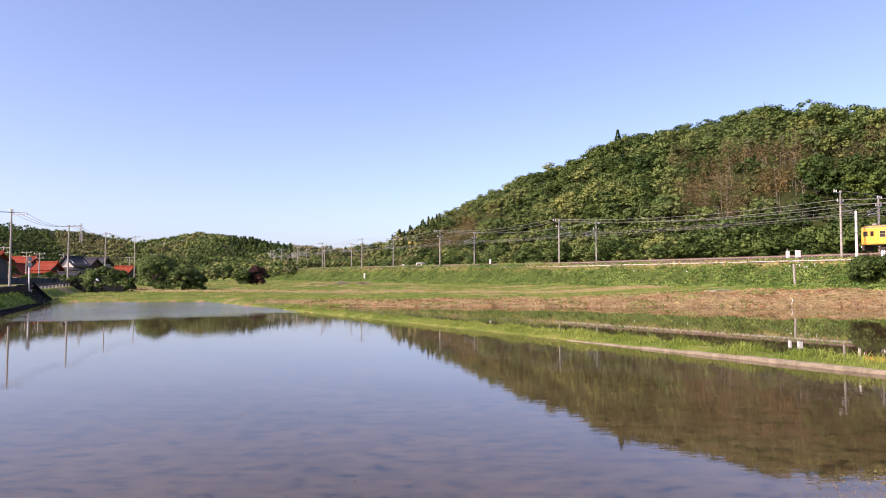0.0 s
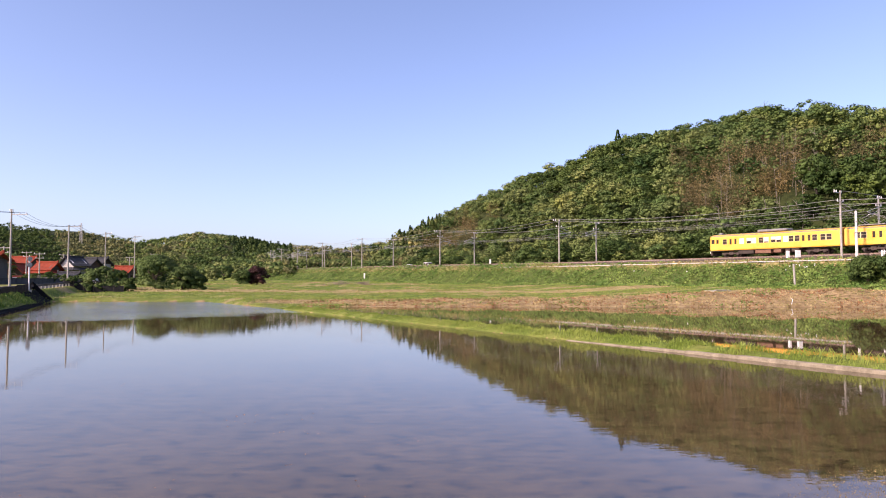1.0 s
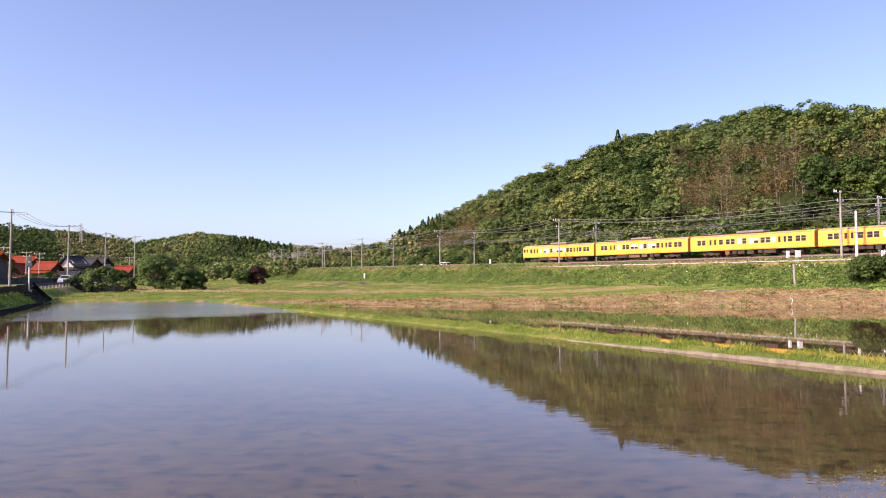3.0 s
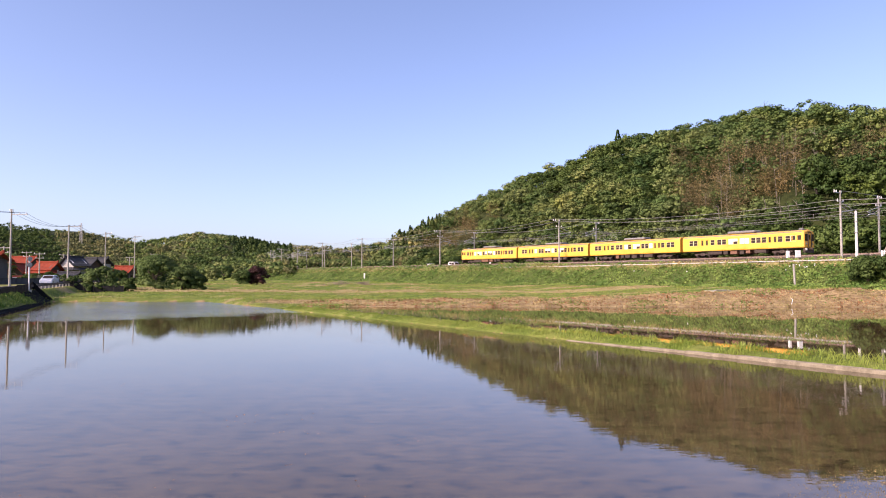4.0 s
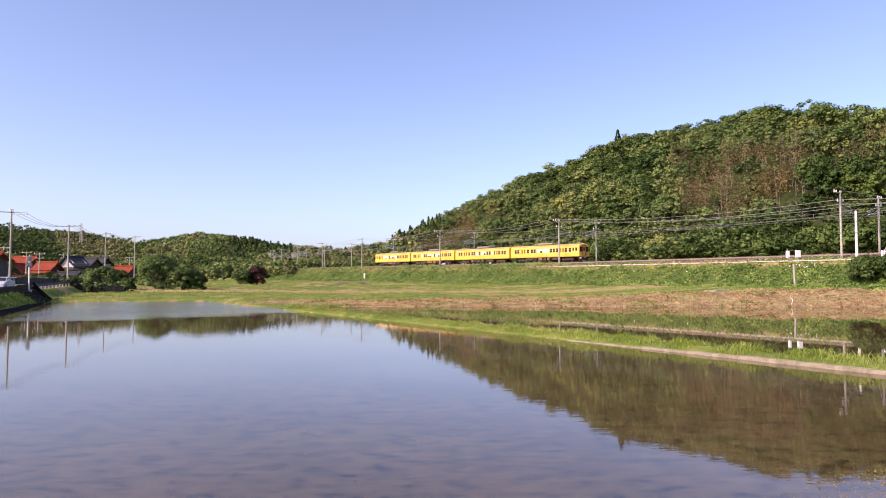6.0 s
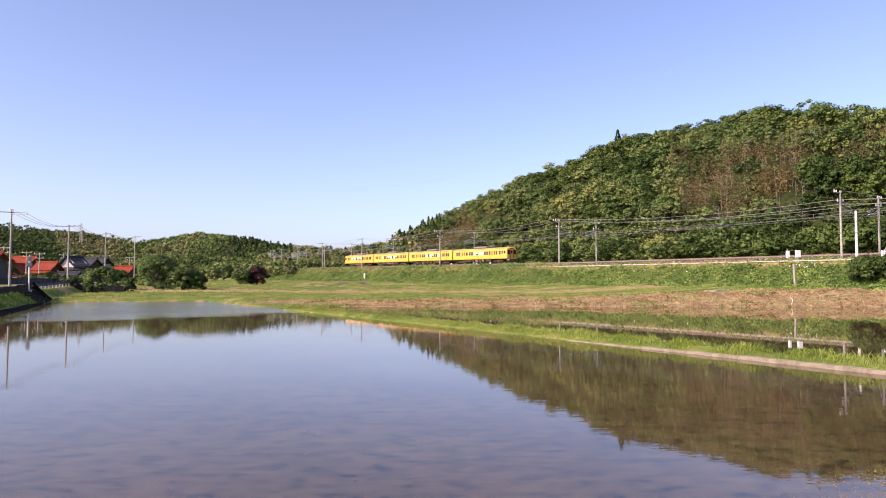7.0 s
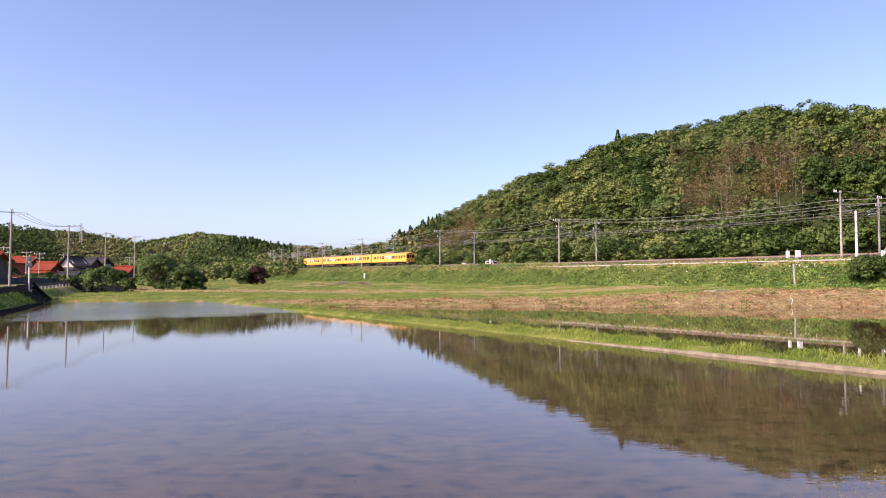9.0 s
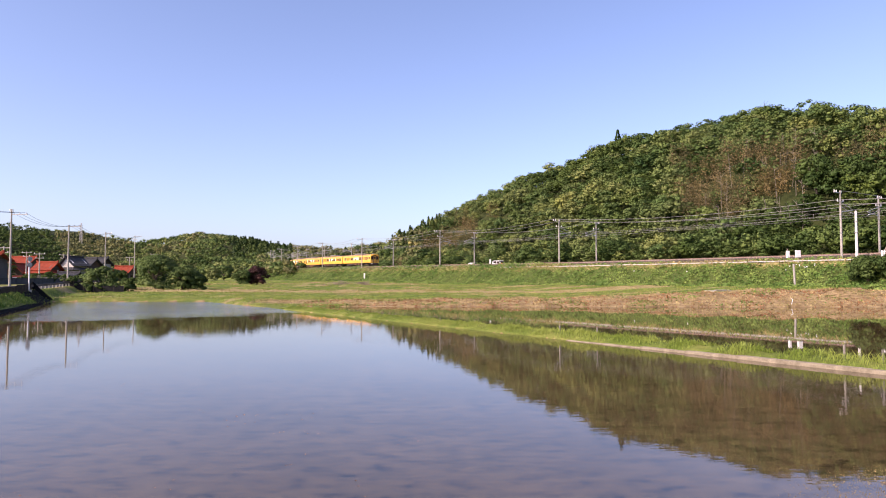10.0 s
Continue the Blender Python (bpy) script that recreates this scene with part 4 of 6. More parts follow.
def build_track_weeds():
    """Tall weeds and dry stalks that hide the ballast further along the line."""
    rng = np.random.RandomState(41)
    n = 21000
    s = np.where(rng.uniform(size=n) < 0.8, 52 + 280 * rng.uniform(0, 1, n) ** 1.5, rng.uniform(-22, 60, n))
    d = np.where(rng.uniform(size=n) < 0.62, rng.uniform(4.2, 6.0, n), rng.uniform(-10.9, -8.6, n))
    h = heading(s)
    X = np.interp(s, LINE_S, LINE_X) - d * np.cos(h)
    Y = np.interp(s, LINE_S, LINE_Y) - d * np.sin(h)
    close = (s < 60) & (rng.uniform(size=n) < 0.6)
    d = np.where(close, np.where(rng.uniform(size=n) < 0.5, rng.uniform(2.3, 4.4, n), rng.uniform(-9.0, -6.0, n)), d)
    X = np.interp(s, LINE_S, LINE_X) - d * np.cos(h)
    Y = np.interp(s, LINE_S, LINE_Y) - d * np.sin(h)
    tall = (0.75 + 0.35 * waves(X, Y, 6.0, 85)) * (0.30 + 0.70 * smooth(46, 66, s))
    c = np.stack([X, Y, land_z(X, Y) + rng.uniform(0, 1, n) * tall], 1)
    nrm = rng.normal(size=c.shape) * 0.7 + np.array([-0.3, -0.5, 0.6])
    dead = waves(X, Y, 17.0, 87) + rng.normal(size=n) * 0.35 > 0.45 - 0.5 * smooth(60, 45, s)
    tagged(leaf_object("track_weeds", quads(rng, c[~dead], nrm[~dead], 0.32), WEED), "tall green weeds along the ballast's edge", "weeds", kind="stuff")
    tagged(leaf_object("dry_grass", quads(rng, c[dead], nrm[dead], 0.34, 0.35), DRY_WEED), "dry brown stalks along the ballast's edge", "grass", kind="stuff")


build_track_weeds()


def build_verge():
    """Rank grass and low scrub between the far track and the hill's trees."""
    rng = np.random.RandomState(37)
    n = 26000
    s = -20 + 330 * rng.uniform(0, 1, n) ** 1.4
    d = -9.0 - 17 * rng.uniform(0, 1, n) ** 0.8
    keep = (d > -10.8) | (d < -17.8)
    s, d = s[keep], d[keep]
    h = heading(s)
    X = np.interp(s, LINE_S, LINE_X) - d * np.cos(h)
    Y = np.interp(s, LINE_S, LINE_Y) - d * np.sin(h)
    tall = np.clip(0.5 + 0.9 * waves(X, Y, 7.0, 81), 0.15, 1.6) * smooth(9.0, 20, -d)
    c = np.stack([X, Y, land_z(X, Y) + rng.uniform(0, 1, len(X)) * (0.15 + tall)], 1)
    nrm = rng.normal(size=c.shape) * 0.7 + np.array([-0.3, -0.4, 0.7])
    green = waves(X, Y, 15.0, 83) + rng.normal(size=len(X)) * 0.3 > -0.2
    tagged(leaf_object("verge_scrub", quads(rng, c[green], nrm[green], 0.42), WEED), "low green scrub at the foot of the hill", "scrub", kind="stuff")
    tagged(leaf_object("verge_grass", quads(rng, c[~green], nrm[~green], 0.36, 0.4), DRY_WEED), "dry rank grass beside the far track", "grass", kind="stuff")


build_verge()


def blades(rng, X, Y, Z, tall, wide):
    """Single bent blades of grass, as narrow quads."""
    n = len(X)
    a = rng.uniform(0, 6.283, n)
    hgt = tall * rng.uniform(0.5, 1.3, n)
    lean = rng.normal(size=(n, 2)) * (hgt * 0.35)[:, None]
    w = np.stack([np.cos(a), np.sin(a), np.zeros(n)], 1) * (wide * rng.uniform(0.6, 1.3, n) / 2)[:, None]
    base = np.stack([X, Y, Z - 0.02], 1)
    tip = base + np.stack([lean[:, 0], lean[:, 1], hgt], 1)
    mid = base + np.stack([lean[:, 0] * 0.3, lean[:, 1] * 0.3, hgt * 0.55], 1)
    return np.stack([base, mid + w, tip, mid - w], 1)


def along_dike(u, v):
    dx, dy = DIKE_B[0] - 20.0, DIKE_B[1] - 5.2
    n = math.hypot(dx, dy)
    return 20.0 + dx * u + dy / n * v, 5.2 + dy * u - dx / n * v


def build_dike_grass():
    rng = np.random.RandomState(29)
    n = 38000
    u = rng.uniform(0.12, 1.02, n) ** 1.0
    v = np.clip(rng.normal(0.66, 0.34, n), 0.13, 1.25)
    X, Y = along_dike(u, v)
    ok = waves(X, Y, 2.2, 71) + rng.normal(size=n) * 0.6 > -0.25
    X, Y = X[ok], Y[ok]
    tall = (0.17 + 0.09 * (waves(X, Y, 1.6, 73) > 0.3)) * (1 - 0.45 * smooth(24, 42, Y))
    q = blades(rng, X, Y, land_z(X, Y), tall, 0.020)
    tagged(leaf_object("dike_grass", q, BLADE), "young green grass tufts on the paddy dike", "grass", kind="stuff")
    # field grass and straw behind the ponds
    n = 52000
    X, Y = rng.uniform(-50, 62, n), 64 + 44 * rng.uniform(0, 1, n) ** 1.3
    z, mud, dry, stones, wood = land(X, Y)
    s, d = line_place(X, Y)
    ok = (d > 11) & (z > 0.05)
    green = ok & (mud < 0.4) & (dry < 0.5)
    tagged(leaf_object("field_grass", blades(rng, X[green], Y[green], z[green], 0.14, 0.08), BLADE), "green grass on the fields behind the paddies", "grass", kind="stuff")
    k = 44000
    FX, FY = rng.uniform(-75, 40, k), rng.uniform(100, 175, k)
    fz, fm, fd, fs, fw = land(FX, FY)
    fl, fo = line_place(FX, FY)
    far_ok = (fo > 13) & (road_place(FX, FY)[1] > 5) & (waves(FX, FY * 3, 22.0, 98) + rng.normal(size=k) * 0.5 > -0.3)
    far_dry = far_ok & (fd > 0.5)
    far_green = far_ok & ~far_dry
    tagged(leaf_object("field_grass", blades(rng, FX[far_green], FY[far_green], fz[far_green], 0.15, 0.16), BLADE), "rank green grass on the fallow far fields", "grass", kind="stuff")
    tagged(leaf_object("straw", blades(rng, FX[far_dry], FY[far_dry], fz[far_dry], 0.13, 0.18), DRY_WEED), "dry straw on the fallow far fields", "grass", kind="stuff")
    m = 9000
    LX, LY = rng.uniform(-14, 62, m), rng.uniform(64.3, 76, m)
    lz = land(LX, LY)[0]
    lit = lz > 0.03
    c = np.stack([LX, LY, lz + 0.03], 1)[lit]
    red = waves(c[:, 0], c[:, 1], 7.0, 97) + rng.normal(size=len(c)) * 0.5 > 0.1
    nrm = rng.normal(size=c.shape) * 0.6 + np.array([0, -0.5, 0.8])
    litter = quads(rng, c, nrm, 0.34, 0.3)
    tagged(leaf_object("bank_litter", litter[red], RED_LITTER), "reddish dead stalks strewn over the earth bank", "litter", kind="stuff")
    tagged(leaf_object("bank_litter", litter[~red], DRY_WEED), "pale dead stalks strewn over the earth bank", "litter", kind="stuff")
    lush = waves(LX, LY, 9.0, 99) + rng.normal(size=m) * 0.35 > 0.55
    c = np.stack([LX, LY, lz + 0.06], 1)[lush & lit]
    tagged(leaf_object("bank_weeds", quads(rng, c, rng.normal(size=c.shape) * 0.6 + np.array([0, -0.5, 0.8]), 0.30, 0.5), WEED), "low green weeds on the earth bank", "weeds", kind="stuff")
    straw = ok & ((mud >= 0.4) | (dry >= 0.5)) & (rng.uniform(size=n) < 0.55)
    tagged(leaf_object("straw", blades(rng, X[straw], Y[straw], z[straw], 0.16, 0.10), DRY_WEED), "dead straw lying on the bare earth bank", "grass", kind="stuff")


build_dike_grass()


def build_bank_grass():
    """Rank grass on the raised bank below the village road."""
    rng = np.random.RandomState(31)
    n = 9000
    y, out = rng.uniform(42, 83, n), rng.uniform(0.5, 6.0, n)
    X, Y = -12.0 - 34.5 * (y - 5.2) / 76.8 - 0.912 * out, y - 0.41 * out
    bare = (y > 71) & (out < 2.3)
    X, Y = X[~bare], Y[~bare]
    q = blades(rng, X, Y, land_z(X, Y), 0.30, 0.10)
    tagged(leaf_object("bank_grass", q, WEED), "rank green grass on the paddy's raised bank", "grass", kind="stuff")


build_bank_grass()


# ---------------------------------------------------------------- railway
CONCRETE = surface("weathered_concrete", (0.27, 0.25, 0.215), (0.42, 0.39, 0.34), 1.2, rough=0.9, relief=0.4, depth=0.01)
PALE = surface("pale_concrete", (0.58, 0.56, 0.52), (0.74, 0.72, 0.68), 1.5, rough=0.85)
SLEEPER = surface("sleeper_concrete", (0.25, 0.22, 0.20), (0.38, 0.35, 0.32), 3, rough=0.95)
RAIL = surface("rusty_rail", (0.16, 0.09, 0.06), (0.30, 0.22, 0.18), 5, rough=0.6, metal=0.5)
ASPHALT = surface("asphalt", (0.045, 0.045, 0.047), (0.075, 0.073, 0.070), 0.8, rough=0.95, relief=0.5, depth=0.01, fine=30, spec=0.1)
WHITE = surface("white_paint", (0.72, 0.71, 0.69), (0.82, 0.81, 0.79), 2.5, rough=0.5, relief=0.05)
REDDISH = surface("red_oxide_paint", (0.30, 0.05, 0.035), (0.42, 0.08, 0.05), 3, rough=0.6)
ORANGE = surface("orange_paint", (0.62, 0.22, 0.04), (0.75, 0.30, 0.06), 3, rough=0.6)
CABLE = surface("bare_wire", (0.22, 0.21, 0.20), (0.34, 0.33, 0.32), 1, rough=0.5, metal=0.3, relief=0)
PORCELAIN = surface("porcelain", (0.70, 0.69, 0.66), (0.82, 0.81, 0.78), 5, rough=0.25, relief=0)
WOOD = surface("grey_wood", (0.20, 0.15, 0.11), (0.36, 0.29, 0.22), 2, rough=0.9, stretch=(4, 4, 0.5))


def strip_along(name, s0, s1, step, d0, d1, z0, z1, mat, label, category, kind="structure"):
    """A solid strip that follows the line between the offsets d0 and d1."""
    rings = []
    for s in np.arange(s0, s1 + step / 2, step):
        rings.append([on_line(s, d0, z0), on_line(s, d1, z0), on_line(s, d1, z1), on_line(s, d0, z1)])
    return tagged(part(name, loft(rings), mat), label, category, kind=kind)


for centre in (0.0, -3.9):
    for o in (-0.533, 0.533):
        strip_along("rail", -130, 410, 3, centre + o - 0.035, centre + o + 0.035, -0.16, 0.0, RAIL, "rusty steel running rail on sleepers", "rail")


def build_sleepers():
    q, f = [], []
    for centre in (0.0, -3.9):
        for s in np.arange(-40, 330, 0.62):
            p, h = on_line(s, centre, -0.17), heading(s)
            ux, uy = np.array([-math.cos(h), -math.sin(h)]), np.array([-math.sin(h), math.cos(h)])
            b = len(q)
            for zz in (-0.17, 0.0):
                for i, j in ((-1, -0.12), (1, -0.12), (1, 0.12), (-1, 0.12)):
                    xy = np.array([p.x, p.y]) + ux * i + uy * j
                    q.append((xy[0], xy[1], p.z + zz))
            f += [(b + 4, b + 5, b + 6, b + 7), (b, b + 1, b + 5, b + 4), (b + 1, b + 2, b + 6, b + 5), (b + 2, b + 3, b + 7, b + 6), (b + 3, b, b + 4, b + 7)]
    tagged(part_of("sleepers", fast_mesh("sleepers", q, f), SLEEPER), "concrete sleepers in stone ballast", "sleepers", kind="stuff")


build_sleepers()


def build_ballast():
    """Two ridges of ballast that carry the sleepers."""
    for centre in (0.0, -3.9):
        rings = []
        for s in np.arange(-130, 411, 3.0):
            rings.append([on_line(s, centre - 2.2, -0.78), on_line(s, centre - 1.35, -0.22), on_line(s, centre + 1.35, -0.22), on_line(s, centre + 2.2, -0.78)])
        tagged(part("ballast", loft(rings), BALLAST), "rust-stained stone ballast bed under the rails", "ballast", kind="structure")


BALLAST = surface("ballast_stone", (0.050, 0.037, 0.023), (0.125, 0.094, 0.060), 1.2, rough=0.95, relief=1.0, depth=0.06, fine=14)
build_ballast()


TROUGH = surface("sunlit_trough_concrete", (0.36, 0.34, 0.30), (0.62, 0.59, 0.54), 0.5, rough=0.9)


def build_trough():
    t = thing("cable_trough", Matrix(), "pale concrete cable trough along the embankment's edge", "cable trough", kind="structure")
    me = bpy.data.meshes.new("trough_lid")
    bm = boxes((-0.22, 0.22, -0.975, 0.975, 0.0, 0.15), bevel=0.02)
    bm.to_mesh(me)
    bm.free()
    me.materials.append(TROUGH)
    rng = random.Random(7)
    for k in range(47):
        s = -24 + k * 2.0
        a = on_line(s, 4.9, -1.0)
        ob = part_of("trough_lid", me, None, t)
        ob.matrix_local = Matrix.Translation(a) @ pose(0, 0, rng.uniform(-0.02, 0.02), 0, 0, math.degrees(heading(s)) + rng.uniform(-0.6, 0.6))


build_trough()

GALVANISED = surface("galvanised_steel", (0.42, 0.41, 0.40), (0.60, 0.59, 0.57), 4.0, rough=0.6, metal=0.2, relief=0)
MAST_S = (-49.0, 1.5, 53.0, 93.0, 134.0, 165.0, 193.5, 221.0, 243.0, 262.0, 280.0, 300.0, 322.0)


def build_mast(s, d, far):
    """A concrete catenary mast with cross arm, insulators and a bracket over its track."""
    h = heading(s)
    base = on_line(s, d, -0.85)
    m = Matrix.Translation(base) @ pose(0, 0, 0, 0, 0, math.degrees(h))
    # local x points away from the camera side, across the line
    mast = thing("catenary_mast", m, "grey concrete catenary mast beside the railway", "mast", "masts of the overhead line")
    sgn = -1 if far else 1
    H = 8.9
    part("pole", rods(((0, 0, 0), (0, 0, H), 0.155, 0.105), sides=12), CONCRETE, mast)
    if far:
        part("crossarm", boxes((-0.35, 0.9, -0.05, 0.05, H - 0.35, H - 0.25)), STEEL, mast)
        ins = (-0.3, 0.3, 0.85)
    else:
        part("crossarm", boxes((-1.55, 0.25, -0.05, 0.05, H - 0.35, H - 0.25)), STEEL, mast)
        ins = (-1.45, -0.95, 0.2)
    for x in ins:
        part("insulator", rods(((x, 0, H - 0.25), (x, 0, H + 0.02), 0.07, 0.05), sides=8), PORCELAIN, mast)
    arm = sgn * (abs(d if not far else d + 3.9))
    part("bracket", rods(((0, 0, 6.1), (arm, 0, 6.55), 0.05), ((0, 0, 7.4), (arm, 0, 6.6), 0.042), ((0, 0, 6.9), (arm * 0.55, 0, 6.4), 0.035), ((arm * 0.5, 0, 6.3), (arm * 1.05, 0, 6.05), 0.03), sides=6), GALVANISED, mast)
    part("crossarm", boxes((-0.75, 0.75, -0.05, 0.05, H - 1.45, H - 1.36)), GALVANISED, mast)
    for x in (-0.7, 0.7):
        part("insulator", rods(((x, 0, H - 1.36), (x, 0, H - 1.10), 0.07, 0.05), sides=8), PORCELAIN, mast)
    for x in (sgn * 0.35, arm * 0.85):
        part("insulator", rods(((x - 0.16, 0, 6.2), (x + 0.16, 0, 6.24), 0.07), sides=8), PORCELAIN, mast)
    part("collar", rods(((0, 0, 5.7), (0, 0, 5.9), 0.18), sides=10), STEEL, mast)
    part("collar", rods(((0, 0, 3.3), (0, 0, 3.4), 0.17), sides=10), STEEL, mast)
    return mast


for s in MAST_S:
    build_mast(s, 3.2, False)
    build_mast(s, -7.0, True)


def wire(points, radius, label, category="wire", mat=None, group=""):
    cu = bpy.data.curves.new("overhead_wire", "CURVE")
    cu.dimensions, cu.bevel_depth, cu.bevel_resolution = "3D", radius, 1
    sp = cu.splines.new("POLY")
    sp.points.add(len(points) - 1)
    for p, v in zip(sp.points, points):
        p.co = (*v, 1)
    cu.materials.append(mat or CABLE)
    return tagged(new("overhead_wire", cu), label, category, group)


def sagging(a, b, sag, n=10):
    a, b = Vector(a), Vector(b)
    return [a.lerp(b, k / n) - Vector((0, 0, sag * 4 * (k / n) * (1 - k / n))) for k in range(n + 1)]


def run_wire(d, dz, sag, radius, label, group, near=0.0):
    """A wire from mast to mast; on the first two masts it hangs lower by near metres."""
    pts = []
    for s0, s1 in zip(MAST_S, MAST_S[1:]):
        low0, low1 = (near if s0 < 10 else 0.0), (near if s1 < 10 else 0.0)
        seg = sagging(on_line(s0, d, dz - low0), on_line(s1, d, dz - low1), sag)
        pts += seg if not pts else seg[1:]
    wire(pts, radius, label, group=group)


for d, dz, sag, near in ((4.65, 8.08, 0.95, 1.35), (3.4, 7.75, 1.0, 1.5), (-6.7, 8.08, 0.9, 1.0)):
    run_wire(d, dz, sag, 0.026, "grey feeder wire strung between the masts", "feeder wires", near)
for d in (0.0, -3.9):
    run_wire(d, 5.75, 0.55, 0.015, "catenary wire over the track", "catenary wires")
    run_wire(d, 5.05, 0.04, 0.014, "contact wire over the track", "catenary wires")
for s in MAST_S[1:4]:
    wire([on_line(s, 3.0, 8.05), on_line(s, -7.2, 8.05)], 0.03, "cross wire between two opposite masts", group="feeder wires")


def build_droppers():
    bm = bmesh.new()
    for d in (0.0, -3.9):
        for s0, s1 in zip(MAST_S, MAST_S[1:]):
            for k in range(1, 10):
                u = k / 10
                a = on_line(s0, d, 0).lerp(on_line(s1, d, 0), u)
                rod(bm, a + Vector((0, 0, 5.05)), a + Vector((0, 0, 5.75 - 0.55 * 4 * u * (1 - u))), 0.012, 0.012, 4)
    tagged(part("dropper_wires", bm, CABLE), "thin dropper wires under the catenary", "wire", kind="stuff")


build_droppers()

# equipment beside the line
p = on_line(-0.5, 3.5, -0.75)
pole = thing("concrete_pole", Matrix.Translation(p), "pale plain concrete pole beside the railway", "pole")
part("shaft", rods(((0, 0, 0), (0.0, 0, 6.0), 0.17, 0.13), sides=14), PALE, pole)
part("band", rods(((0, 0, 3.2), (0, 0, 3.3), 0.235), ((0, 0, 4.6), (0, 0, 4.68), 0.22), sides=14), STEEL, pole)
for s, w, h, mt in ((8.5, 0.32, 0.95, True), (7.1, 0.62, 0.95, True)):
    p = on_line(s, 3.4, -0.78)
    cab = thing("relay_box", Matrix.Translation(p) @ pose(0, 0, 0, 0, 0, 6), "white equipment box on a short post beside the track", "equipment box", "boxes beside the track")
    part("cabinet", boxes((-w / 2, w / 2, -0.2, 0.2, 0.35, 0.35 + h), bevel=0.03), WHITE, cab)
    part("door", boxes((-w / 2 + 0.05, w / 2 - 0.05, -0.215, -0.19, 0.4, 0.3 + h), bevel=0.005), WHITE, cab)
    part("side_panel", boxes((w / 2 - 0.004, w / 2 + 0.012, -0.18, 0.18, 0.38, 0.30 + h)), REDDISH, cab, "dark red side panel")
    part("post", rods(((0, 0, -0.1), (0, 0, 0.36), 0.08), sides=8), STEEL, cab)

post = thing("marker_post", pose(43.9, 86.0, ground_z(43.9, 86.0) - 0.1), "weathered grey concrete post at the foot of the bank", "post")
part("shaft", rods(((0, 0, 0), (-0.12, 0, 2.8), 0.14, 0.12), sides=10), CONCRETE, post)
part("step_band", rods(((-0.075, 0, 1.95), (-0.078, 0, 2.03), 0.17), sides=10), STEEL, post)

for s, d, h, mt, lab in ((90.0, -9.6, 2.2, WHITE, "white marker post beside the railway"), (86.0, -10.0, 1.3, ORANGE, "short orange marker post beside the railway"), (121.0, 8.8, 1.4, WHITE, "white kilometre post on the railway bank")):
    p = on_line(s, d)
    z = ground_z(p.x, p.y)
    o = thing("marker_post", pose(p.x, p.y, z - 0.1), lab, "post")
    part("shaft", boxes((-0.2, 0.2, -0.06, 0.06, 0, h), bevel=0.02), mt, o)
    part("cap", boxes((-0.22, 0.22, -0.08, 0.08, h, h + 0.06), bevel=0.01), mt, o)


def build_white_fence():
    f = thing("crossing_fence", Matrix(), "short white picket fence beside the track", "fence")
    me = bpy.data.meshes.new("picket")
    bm = boxes((-0.07, 0.07, -0.03, 0.03, 0, 0.95), bevel=0.01)
    bm.to_mesh(me)
    bm.free()
    me.materials.append(WHITE)
    for k in range(14):
        s = -3.2 - k * 0.26
        part_of("picket", me, None, f).matrix_local = Matrix.Translation(on_line(s, 3.0, -0.75)) @ pose(0, 0, 0, 0, 0, math.degrees(heading(s)) + 90)
    part("rail_bar", rods((on_line(-3.1, 3.05, 0.0), on_line(-6.7, 3.05, 0.0), 0.035), sides=6), WHITE, f)


build_white_fence()

# leaning dead limbs at the hill's foot
for s, d, mt, tilt, hh in ((3.0, -10.5, WOOD, 22, 4.2), (4.6, -9.2, ORANGE, 48, 1.8), (17.5, -11.0, WOOD, 18, 2.6)):
    p = on_line(s, d)
    o = thing("leaning_limb", pose(p.x, p.y, ground_z(p.x, p.y) - 0.1, 0, tilt, 0), "bare broken limb leaning at the foot of the hill", "branch")
    part("stem", rods(((0, 0, 0), (0.1, 0, hh), 0.12, 0.05), ((0.05, 0, hh * 0.5), (0.5, 0.1, hh * 0.9), 0.06, 0.03), sides=7), mt, o)


# the road behind the line
strip_along("road", 20, 330, 5, -11.2, -17.4, -1.4, -0.80, ASPHALT, "narrow asphalt road behind the railway", "road")


# ---------------------------------------------------------------- road vehicles
def car_paint(name, c):
    return surface(name, c, tuple(min(1, v * 1.12) for v in c), 1.0, rough=0.28, relief=0.02, depth=0.001)


WHITE_CAR, SILVER_CAR = car_paint("white_car_paint", (0.74, 0.74, 0.73)), car_paint("silver_car_paint", (0.42, 0.46, 0.52))
TAIL_RED = surface("red_lens", (0.35, 0.02, 0.02), (0.45, 0.03, 0.03), 5, rough=0.2, relief=0)
LENS = surface("clear_lens", (0.6, 0.6, 0.6), (0.75, 0.75, 0.75), 5, rough=0.1, relief=0)


